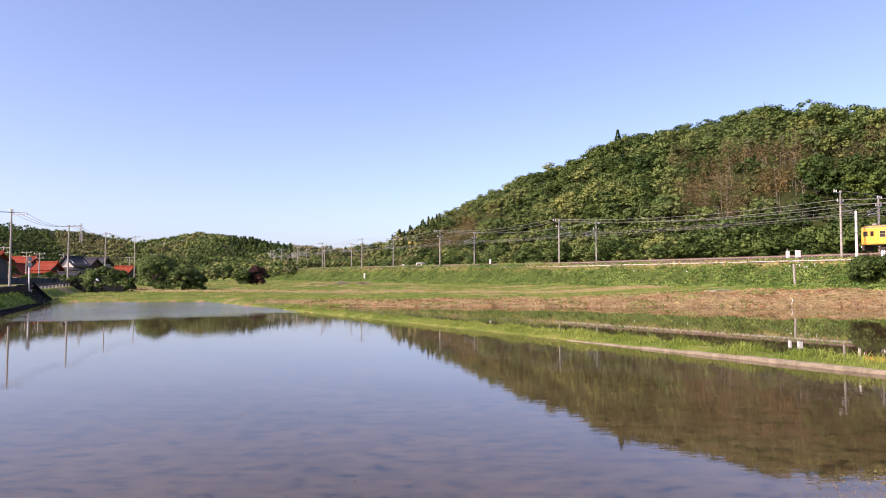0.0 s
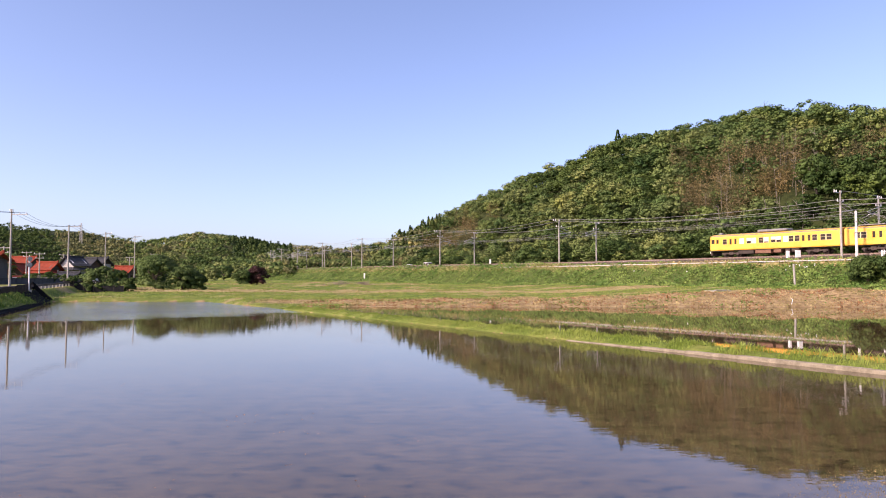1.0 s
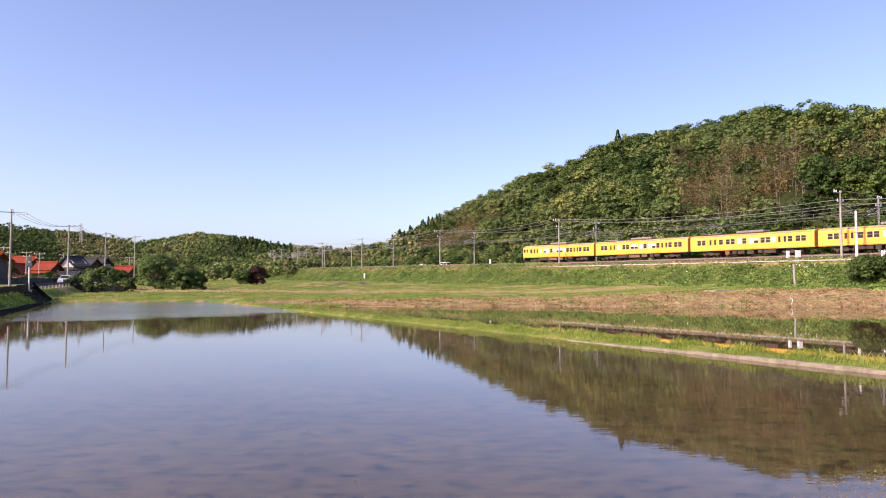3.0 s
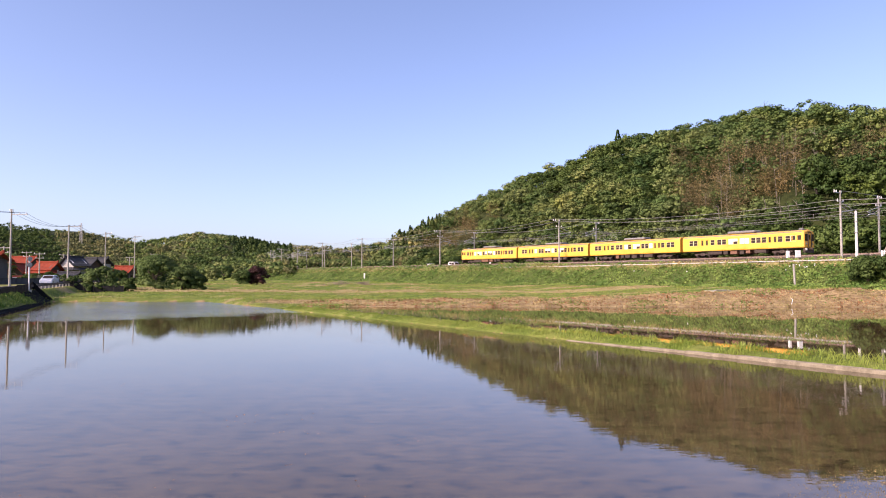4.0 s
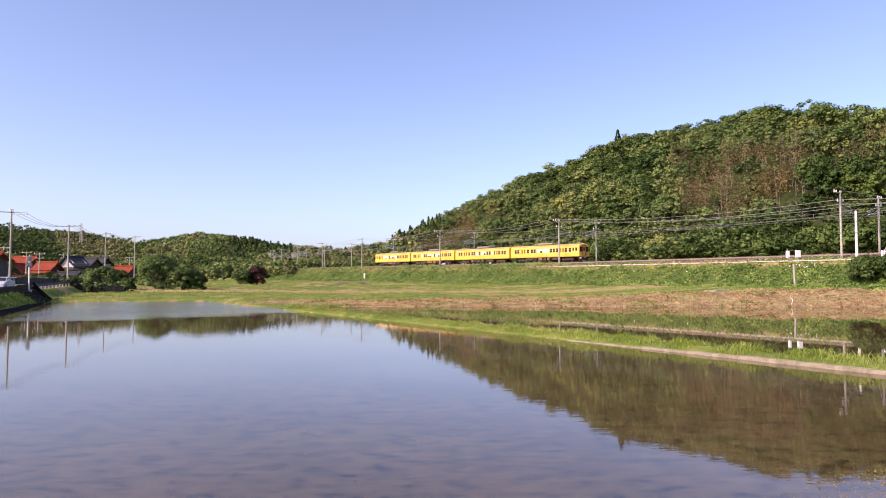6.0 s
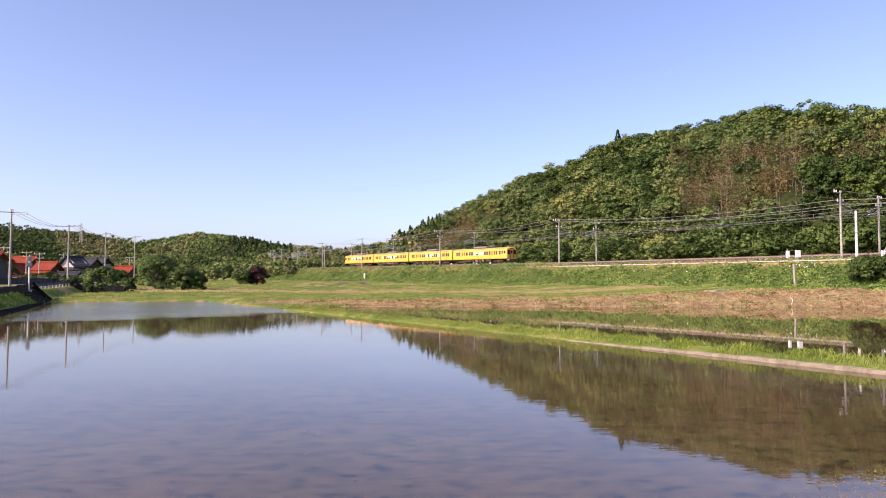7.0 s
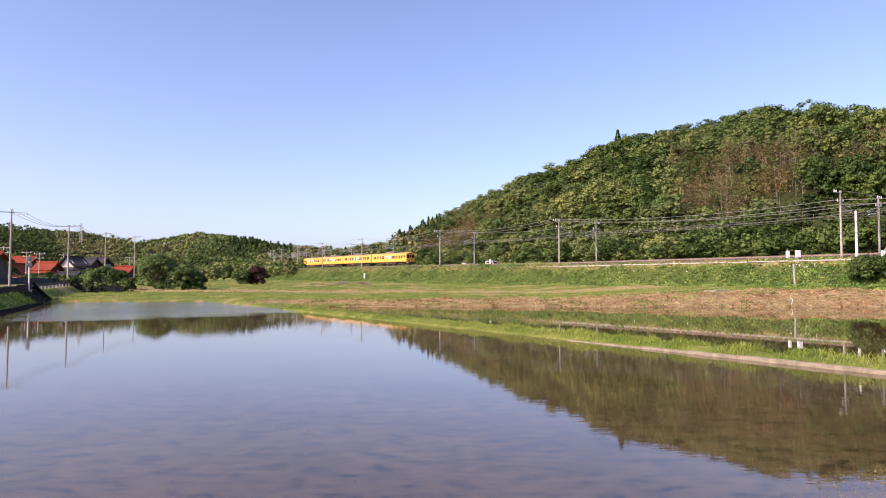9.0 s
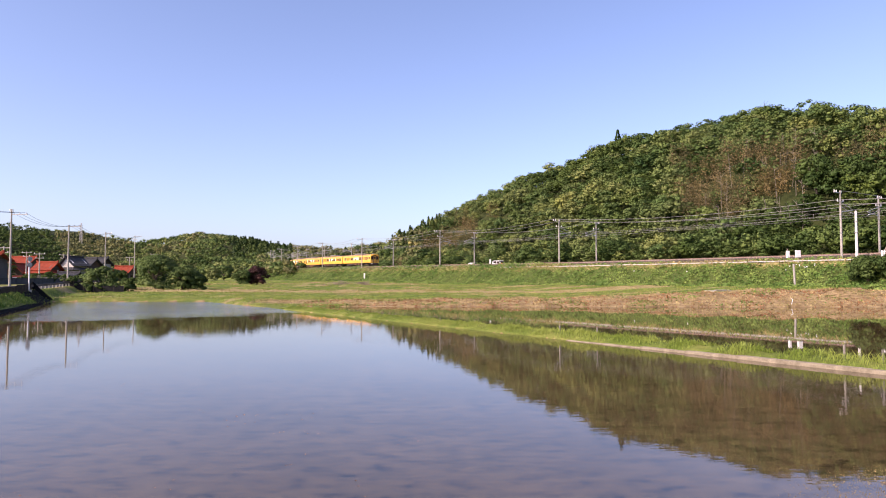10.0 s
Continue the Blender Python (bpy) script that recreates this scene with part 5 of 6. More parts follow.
def build_vehicle(paint, label, kind_of="car", length=4.3, width=1.69, tall=1.5):
    v = thing("car", Matrix(), label, kind_of)
    L, W = length / 2, width / 2
    # y is forward
    if kind_of == "van":
        prof = [(-L, 0.35), (-L, 1.0), (-L + 0.06, tall - 0.12), (-L + 0.3, tall), (L - 1.1, tall), (L - 0.75, tall - 0.1), (L - 0.28, 1.02), (L, 0.92), (L, 0.35)]
        glass_y = (-L + 0.35, L - 0.62)
    else:
        prof = [(-L, 0.38), (-L, 0.92), (-L + 0.12, 1.0), (-L + 0.45, tall - 0.08), (-L + 0.8, tall), (L - 2.0, tall), (L - 1.75, tall - 0.06), (L - 1.05, 0.98), (L - 0.15, 0.82), (L, 0.66), (L, 0.35)]
        glass_y = (-L + 0.55, L - 1.35)
    def ring(x):
        return [(x * (1 - 0.14 * smooth(0.9, tall, np.array(z))), y, z) for y, z in prof]
    body = loft([ring(-W), ring(W)])
    bmesh.ops.bevel(body, geom=[e for e in body.edges], offset=0.05, segments=2, affect="EDGES")
    part("body", body, paint, v)
    for sgn in (-1, 1):
        xw = sgn * (W * 0.925)
        x0, x1 = sorted((xw, xw - sgn * 0.06))
        gm = boxes((x0, x1, glass_y[0], (glass_y[0] + glass_y[1]) / 2 - 0.05, 1.0, tall - 0.14), (x0, x1, (glass_y[0] + glass_y[1]) / 2 + 0.05, glass_y[1], 1.0, tall - 0.16), bevel=0.02)
        part("side_window", gm, DARK_GLASS, v)
        part("mirror", boxes((sgn * (W + 0.06) - 0.07, sgn * (W + 0.06) + 0.07, glass_y[1] - 0.1, glass_y[1], 0.98, 1.1), bevel=0.02), paint, v)
        part("headlight", boxes((sgn * (W - 0.22) - 0.14, sgn * (W - 0.22) + 0.14, L - 0.05, L + 0.012, 0.62, 0.76), bevel=0.02), LENS, v)
        part("tail_light", boxes((sgn * (W - 0.12) - 0.07, sgn * (W - 0.12) + 0.07, -L - 0.012, -L + 0.04, 0.75, 0.98), bevel=0.02), TAIL_RED, v)
    ws = loft([[(-W * 0.78, L - 1.10, 1.04), (W * 0.78, L - 1.10, 1.04), (W * 0.70, L - 1.72, tall - 0.10), (-W * 0.70, L - 1.72, tall - 0.10)], [(-W * 0.78, L - 1.06, 1.07), (W * 0.78, L - 1.06, 1.07), (W * 0.70, L - 1.68, tall - 0.07), (-W * 0.70, L - 1.68, tall - 0.07)]]) if kind_of != "van" else \
        loft([[(-W * 0.80, L - 0.30, 1.06), (W * 0.80, L - 0.30, 1.06), (W * 0.72, L - 0.74, tall - 0.16), (-W * 0.72, L - 0.74, tall - 0.16)], [(-W * 0.80, L - 0.26, 1.08), (W * 0.80, L - 0.26, 1.08), (W * 0.72, L - 0.70, tall - 0.14), (-W * 0.72, L - 0.70, tall - 0.14)]])
    part("windscreen", ws, DARK_GLASS, v)
    part("bumper", boxes((-W * 0.96, W * 0.96, L - 0.04, L + 0.05, 0.32, 0.55), bevel=0.03), paint, v)
    part("number_plate", boxes((-0.17, 0.17, L + 0.045, L + 0.06, 0.38, 0.5)), WHITE, v)
    for yy in (-L + 0.78, L - 0.8):
        for sgn in (-1, 1):
            x = sgn * (W - 0.1)
            wh = part("wheel", rods(((x - 0.1, 0, 0), (x + 0.1, 0, 0), 0.31), sides=18), RUBBER, v)
            wh.matrix_local = pose(0, yy, 0.31)
            part("rim", rods(((x + sgn * 0.09, 0, 0), (x + sgn * 0.112, 0, 0), 0.19), sides=14), STEEL, wh)
    return v


village_car = build_vehicle(SILVER_CAR, "silver-blue estate car driving along the village road", "car", 4.5, 1.69, 1.5)
far_cars = [build_vehicle(WHITE_CAR, "white compact car on the road behind the railway", "car", 4.0, 1.66, 1.55),
            build_vehicle(WHITE_CAR, "small white van on the road behind the railway", "van", 3.6, 1.6, 1.95)]
FAR_CAR_ROWS = (((0.0, 139.0), (1.2, 135.0), (2.2, 131.3), (4.0, 123.5), (6.2, 115.0), (8.4, 107.5), (9.4, 104.2), (10.0, 102.5)),
                ((0.0, 129.5), (1.2, 124.8), (2.2, 119.8), (4.0, 112.0), (6.2, 104.3), (8.4, 97.0), (9.4, 93.6), (10.0, 92.0)))
FAR_CAR_D = -14.0


def far_car_pose(s):
    a, b = on_line(s - 1, FAR_CAR_D, -0.795), on_line(s + 1, FAR_CAR_D, -0.795)
    way = (a - b).normalized()
    side = way.cross(Vector((0, 0, 1))).normalized()
    m = Matrix((side, way, side.cross(way))).transposed().to_4x4()
    m.translation = (a + b) / 2
    return m


# ---------------------------------------------------------------- village road
ROAD_N = Vector((ROAD_B[0] - ROAD_A[0], ROAD_B[1] - ROAD_A[1], 0)).normalized()
ROAD_SIDE = Vector((ROAD_N.y, -ROAD_N.x, 0))


def on_road(along, across, dz=0.0):
    p = Vector((ROAD_A[0], ROAD_A[1], 0)) + ROAD_N * along + ROAD_SIDE * across
    p.z = 1.2 + 0.65 * float(smooth(20, 75, np.array(along))) + dz
    return p


rings = [[on_road(a, -3.4, -0.2), on_road(a, 3.6, -0.2), on_road(a, 3.6, 0.03), on_road(a, -3.4, 0.03)] for a in np.arange(-30, 330, 6.0)]
tagged(part("road", loft(rings), ASPHALT), "asphalt village road along the paddies", "road", kind="structure")


def village_car_pose(along):
    m = Matrix((-ROAD_SIDE, -ROAD_N, Vector((0, 0, 1)))).transposed().to_4x4()
    m.translation = on_road(along, 0.6, 0.03)
    return m


RAIL_BROWN = surface("brown_guard_rail", (0.055, 0.035, 0.025), (0.11, 0.07, 0.05), 2, rough=0.7)


def build_guard_rail():
    g = thing("guard_rail", Matrix(), "brown roadside guard rail on pale squat posts", "guard rail")
    for k in range(40):
        a = 22 + k * 2.0
        part("post", rods((on_road(a, 4.0, -0.3), on_road(a, 4.0, 0.42), 0.075), sides=8), CONCRETE, g, "pale squat post")
        b0, b1 = on_road(a, 4.09, 0.0), on_road(a + 1.98, 4.09, 0.0)
        rings = []
        for p in (b0, b1):
            rings.append([p + ROAD_SIDE * x + Vector((0, 0, z)) for x, z in ((0, 0.36), (0.05, 0.43), (0, 0.50), (0.05, 0.57), (0, 0.64), (-0.02, 0.64), (-0.02, 0.36))])
        part("beam", loft(rings), RAIL_BROWN, g, "brown painted steel beam")


build_guard_rail()


STAKE = surface("tarred_stake", (0.05, 0.04, 0.03), (0.11, 0.085, 0.06), 3, rough=0.9)


NET = surface("dark_net", (0.03, 0.022, 0.016), (0.075, 0.055, 0.04), 4, rough=0.9)
# this black also colours the shade strip at the paddy bank's foot
SHEET_AND_SHADE = surface("black_sheet_and_shade", (0.008, 0.008, 0.009), (0.022, 0.021, 0.021), 3, rough=0.95, relief=0.6, depth=0.03, spec=0.2)


def net_panel(p, q, tall_p, tall_q):
    """Crossed cords between two stakes; the upper edge sags a little."""
    bm = bmesh.new()
    for j in range(13):
        u = 0.04 + 0.96 * j / 12
        rod(bm, p + Vector((0, 0, u * tall_p)), q + Vector((0, 0, u * tall_q - 0.02)), 0.013, 0.013, 3)
    for j in range(19):
        w = j / 18.0
        c = p.lerp(q, w)
        rod(bm, c + Vector((0, 0, 0.03)), c + Vector((0, 0, (tall_p + (tall_q - tall_p) * w) - 0.02 * math.sin(w * 3.14))), 0.02, 0.02, 3)
    return bm


def left_bank(y, out):
    """A place on the near paddy's raised bank, out metres from the water."""
    u = (y - 5.2) / 76.8
    x = -12.0 - 34.5 * u - 0.912 * out
    return Vector((x, y - 0.41 * out, ground_z(x, y - 0.41 * out)))


def build_net_fence():
    f = thing("net_fence", Matrix(), "sagging dark net fence on wooden stakes along the bank", "fence")
    rng = random.Random(4)
    n = 20
    feet = [left_bank(46 + 36.0 * k / n, 2.0) for k in range(n + 1)]
    tall = [0.72 + 0.006 * k + rng.uniform(-0.04, 0.04) for k in range(n)] + [1.02]
    for p, h in zip(feet, tall):
        part("stake", rods((p + Vector((0, 0, -0.2)), p + Vector((rng.uniform(-0.05, 0.05), 0.02, h + 0.08)), 0.03, 0.022), sides=6), STAKE, f)
    for k in range(n):
        part("net_panel", net_panel(feet[k], feet[k + 1], tall[k], tall[k + 1]), NET, f)
    return feet[-1] + Vector((0, 0, tall[-1]))


net_corner = build_net_fence()


def draped(name, rows, label):
    """A thin sheet through rows of points."""
    bm = bmesh.new()
    grid = [[bm.verts.new(v) for v in r] for r in rows]
    for a, b in zip(grid, grid[1:]):
        for k in range(len(a) - 1):
            bm.faces.new((a[k], b[k], b[k + 1], a[k + 1]))
    bmesh.ops.solidify(bm, geom=bm.faces[:], thickness=0.03)
    return tagged(part(name, bm, SHEET_AND_SHADE), label, "plastic sheet")


# black sheet hangs from the fence's end down to the paddy's corner, and covers the bank's last metres
end_low = Vector((-46.55, 82.7, 0.03))
draped("bank_sheet_and_shade", [[net_corner.lerp(end_low, i / 10).lerp(Vector((net_corner.x + 1.25 * i / 10, net_corner.y - 0.9 + 0.3 * i / 10, 0.0)), j / 6) + Vector((0.04 * math.sin(i * 1.7 + j), 0.05 * math.sin(i + 2 * j), 0)) for j in range(7)] for i in range(11)],
       "black plastic sheet hung down to the paddy's corner")
draped("bank_sheet_and_shade", [[left_bank(72 + 9.6 * i / 16, 2.1 * j / 6) + Vector((0, 0, 0.07 + 0.02 * math.sin(i * 1.3 + j))) for j in range(7)] for i in range(17)],
       "black plastic sheet spread over the bank beside the paddy")
# black strip put in for shade at the bank's foot along the water
draped("bank_sheet_and_shade", [[left_bank(40 + 34.0 * i / 40, 0.14 * k - 0.12) + Vector((0, 0, 0.05 + 0.02 * math.sin(i * 0.5 + 2 * k))) for k in range(4)] for i in range(41)],
       "long black strip standing for shade along the paddy's bank")


def build_roadside_net():
    """Low dark band of black netting on stakes below the road."""
    g = thing("roadside_net", Matrix(), "low dark band of black netting on stakes below the road", "netting")
    a, b = Vector((-55.4, 100.6, 0)), Vector((-47.2, 102.0, 0))
    pts = []
    for k in range(7):
        p = a.lerp(b, k / 6)
        pts.append(Vector((p.x, p.y, ground_z(p.x, p.y))))
        part("stake", rods((pts[-1] + Vector((0, 0, -0.2)), pts[-1] + Vector((0, 0, 1.05)), 0.03, 0.025), sides=6), STAKE, g)
    for p, q in zip(pts, pts[1:]):
        nrm = Vector((q.y - p.y, p.x - q.x, 0)).normalized() * 0.012
        up = Vector((0, 0, 0.95))
        part("net_panel", loft([[v - nrm, v + nrm, v + nrm + up, v - nrm + up] for v in (p, q)]), SHEET_AND_SHADE, g)


build_roadside_net()


def build_road_sign():
    p = on_road(36.5, 4.4, 0)
    s = thing("road_sign", Matrix.Translation((p.x, p.y, ground_z(p.x, p.y))) @ pose(0, 0, 0, 0, 0, 58), "two round road signs on a white post", "road sign")
    part("post", rods(((0, 0, -0.2), (0, 0, 3.7), 0.08), sides=10), WHITE, s)
    for z in (2.95, 3.6):
        part("disc", rods(((0, -0.09, z), (0, -0.06, z), 0.28), sides=24), STEEL, s)
    part("base", boxes((-0.25, 0.25, -0.25, 0.25, -0.2, 0.15), bevel=0.04), CONCRETE, s)


build_road_sign()

board = thing("notice_board", pose(-92.6, 150.0, ground_z(-92.6, 150.0), 0, 0, 30), "white notice board with a red top band by the road", "notice board")
part("panel", boxes((-0.95, 0.95, -0.03, 0.03, 0.55, 1.35), bevel=0.01), WHITE, board)
part("band", boxes((-0.95, 0.95, -0.035, 0.035, 1.36, 1.75), bevel=0.01), REDDISH, board, "red top band")
for x in (-0.85, 0.85):
    part("leg", rods(((x, 0, -0.2), (x, 0, 0.56), 0.04), sides=8), STEEL, board)
# low dark shrubs help fill the dark band below the road
for k, (x, y) in enumerate(((-54.2, 101), (-52.4, 101.5), (-50.6, 102), (-48.8, 102.5), (-47.2, 103.5))):
    build_tree(x, y, 1.1, 1.25, LEAF_DARK, "low dark scrub below the village road", "shrub", seed=130 + k, lobes=8, per=50, leaf=0.26, low=0.02, name="shrub")


def build_utility_pole(x, y, top_z, arms, label="grey concrete utility pole beside the village road", rot=0.0):
    z = ground_z(x, y)
    u = thing("utility_pole", pose(x, y, z - 0.2, 0, 0, rot), label, "utility pole", "utility poles along the road")
    H = top_z - z + 0.2
    part("shaft", rods(((0, 0, 0), (0, 0, H), 0.165, 0.095), sides=12), CONCRETE, u)
    for dz, w, shift in arms:
        part("crossarm", boxes((shift - w / 2, shift + w / 2, -0.05, 0.05, H - dz - 0.05, H - dz + 0.05)), STEEL, u)
        for k in range(3):
            xx = shift + (k - 1) * w * 0.42
            part("insulator", rods(((xx, 0, H - dz + 0.05), (xx, 0, H - dz + 0.3), 0.06, 0.045), sides=8), PORCELAIN, u)
    part("step_bolts", rods(*[((-0.28, 0, zz), (0.28, 0, zz), 0.012) for zz in np.arange(2.5, H - 1, 0.9)], sides=4), STEEL, u)
    return u


build_utility_pole(-61.6, 98.0, 12.7, ((0.75, 2.4, 1.1), (0.3, 0.5, 0)))
build_utility_pole(-63.7, 117.0, 12.0, ((0.3, 2.2, 0.9),))
build_utility_pole(-78.5, 160.0, 13.8, ((0.3, 1.5, 0.7),))
build_utility_pole(-89.6, 200.0, 15.6, ((0.3, 2.2, 0.8), (1.2, 1.2, 0)))
for bx, dist, tz in ((-0.605, 170, 9.7), (-0.586, 150, 8.6), (-0.551, 190, 9.9), (-0.541, 215, 10.5), (-0.42, 240, 12.0), (-0.455, 230, 10.5), (-0.638, 130, 9.0)):
    build_utility_pole(bx * dist, dist, tz, ((0.3, 2.6, 0.0), (1.2, 1.8, 0.0)), "slender utility pole among the village houses")
for dx in (0.2, 1.1, 2.0):
    for a, b, sag in (((-61.6 + dx, 98, 12.2), (-63.7 + dx * 0.9, 117, 11.9), 0.9), ((-63.7 + dx * 0.9, 117, 11.9), (-78.5 + dx * 0.6, 160, 13.6), 1.0), ((-61.6 + dx, 98, 12.2), (-52.0 - 8 + dx, 60, 12.2), 0.8), ((-78.5 + dx * 0.6, 160, 13.6), (-89.6 + dx * 0.7, 200, 15.4), 0.9)):
        wire(sagging(a, b, sag), 0.018, "power line between the village poles", group="village power lines", mat=RUBBER)


# ---------------------------------------------------------------- houses
RED_TILE = surface("red_glazed_tile", (0.19, 0.028, 0.011), (0.30, 0.050, 0.018), 0.8, rough=0.7, relief=0.3, depth=0.02, spec=0.25)
BLACK_TILE = surface("dark_grey_tile", (0.028, 0.029, 0.032), (0.06, 0.061, 0.066), 0.8, rough=0.7, relief=0.3, depth=0.02, spec=0.2)
PLASTER = surface("white_plaster", (0.36, 0.34, 0.31), (0.50, 0.48, 0.44), 0.6, rough=0.9)
# this dark wall colour also stands for shade under the deep eaves
DARK_WALL = surface("shaded_timber_wall", (0.05, 0.036, 0.026), (0.10, 0.07, 0.05), 1.2, rough=0.85, stretch=(3, 3, 0.6))
GREY_WALL = surface("grey_render", (0.075, 0.070, 0.068), (0.12, 0.112, 0.105), 0.6, rough=0.9)
BLOCK = surface("grey_block_wall", (0.05, 0.052, 0.058), (0.10, 0.103, 0.112), 0.8, rough=0.95, spec=0.1)


def gable_roof(w, d, h, over, thick=0.16):
    """Two tiled slopes with ribs; ridge along x. Returns (slopes, ridge)."""
    bm = bmesh.new()
    W, D = w / 2 + over, d / 2 + over
    drop = -h * over / (d / 2)
    n = int(2 * W / 0.3)
    for sgn in (-1, 1):
        rows = []
        for k in range(2 * n + 1):
            x = -W + 2 * W * k / (2 * n)
            bumpy = 0.05 if k % 2 else 0.0
            rows.append([bm.verts.new((x, 0, h + bumpy)), bm.verts.new((x, sgn * D * 0.55, (h - drop) * 0.42 + drop - 0.02 + bumpy)), bm.verts.new((x, sgn * D, drop + bumpy))])
        for a, b in zip(rows, rows[1:]):
            for i in range(2):
                bm.faces.new((a[i], b[i], b[i + 1], a[i + 1]) if sgn > 0 else (a[i], a[i + 1], b[i + 1], b[i]))
    bmesh.ops.recalc_face_normals(bm, faces=bm.faces)
    bmesh.ops.solidify(bm, geom=bm.faces[:], thickness=thick)
    ridge = boxes((-W - 0.05, W + 0.05, -0.17, 0.17, h - 0.05, h + 0.3), (-W - 0.12, -W + 0.25, -0.2, 0.2, h - 0.05, h + 0.5), (W - 0.25, W + 0.12, -0.2, 0.2, h - 0.05, h + 0.5), bevel=0.06)
    return bm, ridge


def build_house(x, y, w, d, wall_h, roof_h, rot, tile, wall, label, skirt=True, gable=None):
    z = ground_z(x, y)
    hs = thing("house", pose(x, y, z, 0, 0, rot), label, "house", "village houses")
    wm = boxes((-w / 2, w / 2, -d / 2, d / 2, -0.3, wall_h))
    part("wall", wm, wall, hs)
    # gable triangles
    for sgn in (-1, 1):
        g = loft([[(sgn * w / 2, -d / 2, wall_h), (sgn * w / 2, d / 2, wall_h), (sgn * w / 2, 0, wall_h + roof_h * 0.96)], [(sgn * (w / 2 - 0.2), -d / 2, wall_h), (sgn * (w / 2 - 0.2), d / 2, wall_h), (sgn * (w / 2 - 0.2), 0, wall_h + roof_h * 0.96)]])
        part("gable", g, gable or DARK_WALL, hs)
    slopes, ridge = gable_roof(w, d, roof_h, 0.9)
    r = part("roof", slopes, tile, hs)
    r.matrix_local = pose(0, 0, wall_h)
    part("ridge", ridge, tile, r)
    if skirt:
        D0, D1, W0, W1 = d / 2, d / 2 + 1.7, w / 2, w / 2 + 1.7
        lo, hi = wall_h * 0.62, wall_h * 0.62 + 0.75
        outer = [(-W1, -D1, lo), (W1, -D1, lo), (W1, D1, lo), (-W1, D1, lo)]
        inner = [(-W0, -D0, hi), (W0, -D0, hi), (W0, D0, hi), (-W0, D0, hi)]
        bm = bmesh.new()
        o, i = [bm.verts.new(v) for v in outer], [bm.verts.new(v) for v in inner]
        for k in range(4):
            bm.faces.new((o[k], o[(k + 1) % 4], i[(k + 1) % 4], i[k]))
        bmesh.ops.subdivide_edges(bm, edges=bm.edges[:], cuts=3, use_grid_fill=True)
        bmesh.ops.recalc_face_normals(bm, faces=bm.faces)
        bmesh.ops.solidify(bm, geom=bm.faces[:], thickness=0.14)
        part("lower_roof", bm, tile, hs)
    k = 0
    xx = -w / 2 + 1.1
    while xx < w / 2 - 1.0:
        wd = part("window", boxes((xx - 0.75, xx + 0.75, -d / 2 - 0.05, -d / 2 + 0.02, 0.75, 1.75), bevel=0.02), WOOD if k % 2 else STEEL, hs)
        part("pane", boxes((xx - 0.68, xx - 0.03, -d / 2 - 0.065, -d / 2, 0.82, 1.68), (xx + 0.03, xx + 0.68, -d / 2 - 0.065, -d / 2, 0.82, 1.68)), DARK_GLASS, wd)
        xx += 2.3
        k += 1
    sw = part("window", boxes((w / 2 - 0.02, w / 2 + 0.05, -0.7, 0.7, 0.8, 1.7), bevel=0.02), STEEL, hs)
    part("pane", boxes((w / 2, w / 2 + 0.065, -0.62, 0.62, 0.87, 1.63)), DARK_GLASS, sw)
    return hs


build_house(-104.5, 182, 4.4, 4.0, 3.5, 1.5, -8, RED_TILE, DARK_WALL, "old village house with bright red tiled roof", gable=GREY_WALL)
build_house(-112.5, 184, 4.2, 4.4, 2.8, 1.8, 80, RED_TILE, DARK_WALL, "small village house with red tiled hip roof", skirt=False)
build_house(-124.0, 204, 6.0, 6.0, 5.2, 1.9, -5, RED_TILE, DARK_WALL, "two-storey village house with red tiled roof", skirt=False)
build_house(-101.8, 190, 4.4, 4.6, 4.8, 1.8, 70, BLACK_TILE, PLASTER, "village house with white gable and black tiled roof", gable=WHITE)
build_house(-106.0, 205, 5.4, 5.0, 4.8, 1.7, -12, BLACK_TILE, DARK_WALL, "long village house with black tiled roof")
build_house(-113.5, 226, 6.0, 6.0, 5.4, 2.0, -8, BLACK_TILE, PLASTER, "two-storey house with black tiled roof")
build_house(-98.0, 212, 4.6, 4.6, 2.6, 1.7, -10, RED_TILE, DARK_WALL, "low house with red tiled roof behind the bushes", skirt=False)
build_house(-79.0, 118, 5.0, 7.0, 4.4, 1.0, 8, RED_TILE, GREY_WALL, "grey rendered storehouse with a low red roof", skirt=False)
build_house(-89.5, 165, 3.6, 3.0, 1.9, 0.5, 0, BLACK_TILE, PLASTER, "small white shed beside the houses", skirt=False)


def build_garden_wall(x0, y0, x1, y1, h, label):
    g = thing("garden_wall", Matrix(), label, "garden wall")
    a, b = Vector((x0, y0, 0)), Vector((x1, y1, 0))
    way = (b - a).normalized()
    nrm = Vector((way.y, -way.x, 0)) * 0.09
    n = max(1, int((b - a).length / 2.4))
    for k in range(n):
        p, q = a.lerp(b, k / n), a.lerp(b, (k + 0.985) / n)
        zp = min(ground_z(p.x, p.y), ground_z(q.x, q.y)) - 0.2
        part("panel", loft([[v - nrm + Vector((0, 0, zp)), v + nrm + Vector((0, 0, zp)), v + nrm + Vector((0, 0, zp + h)), v - nrm + Vector((0, 0, zp + h))] for v in (p, q)]), BLOCK, g)
        part("coping", loft([[v - nrm * 1.5 + Vector((0, 0, zp + h)), v + nrm * 1.5 + Vector((0, 0, zp + h)), v + nrm * 1.5 + Vector((0, 0, zp + h + 0.1)), v - nrm * 1.5 + Vector((0, 0, zp + h + 0.1))] for v in (p, q)]), BLACK_TILE, g)


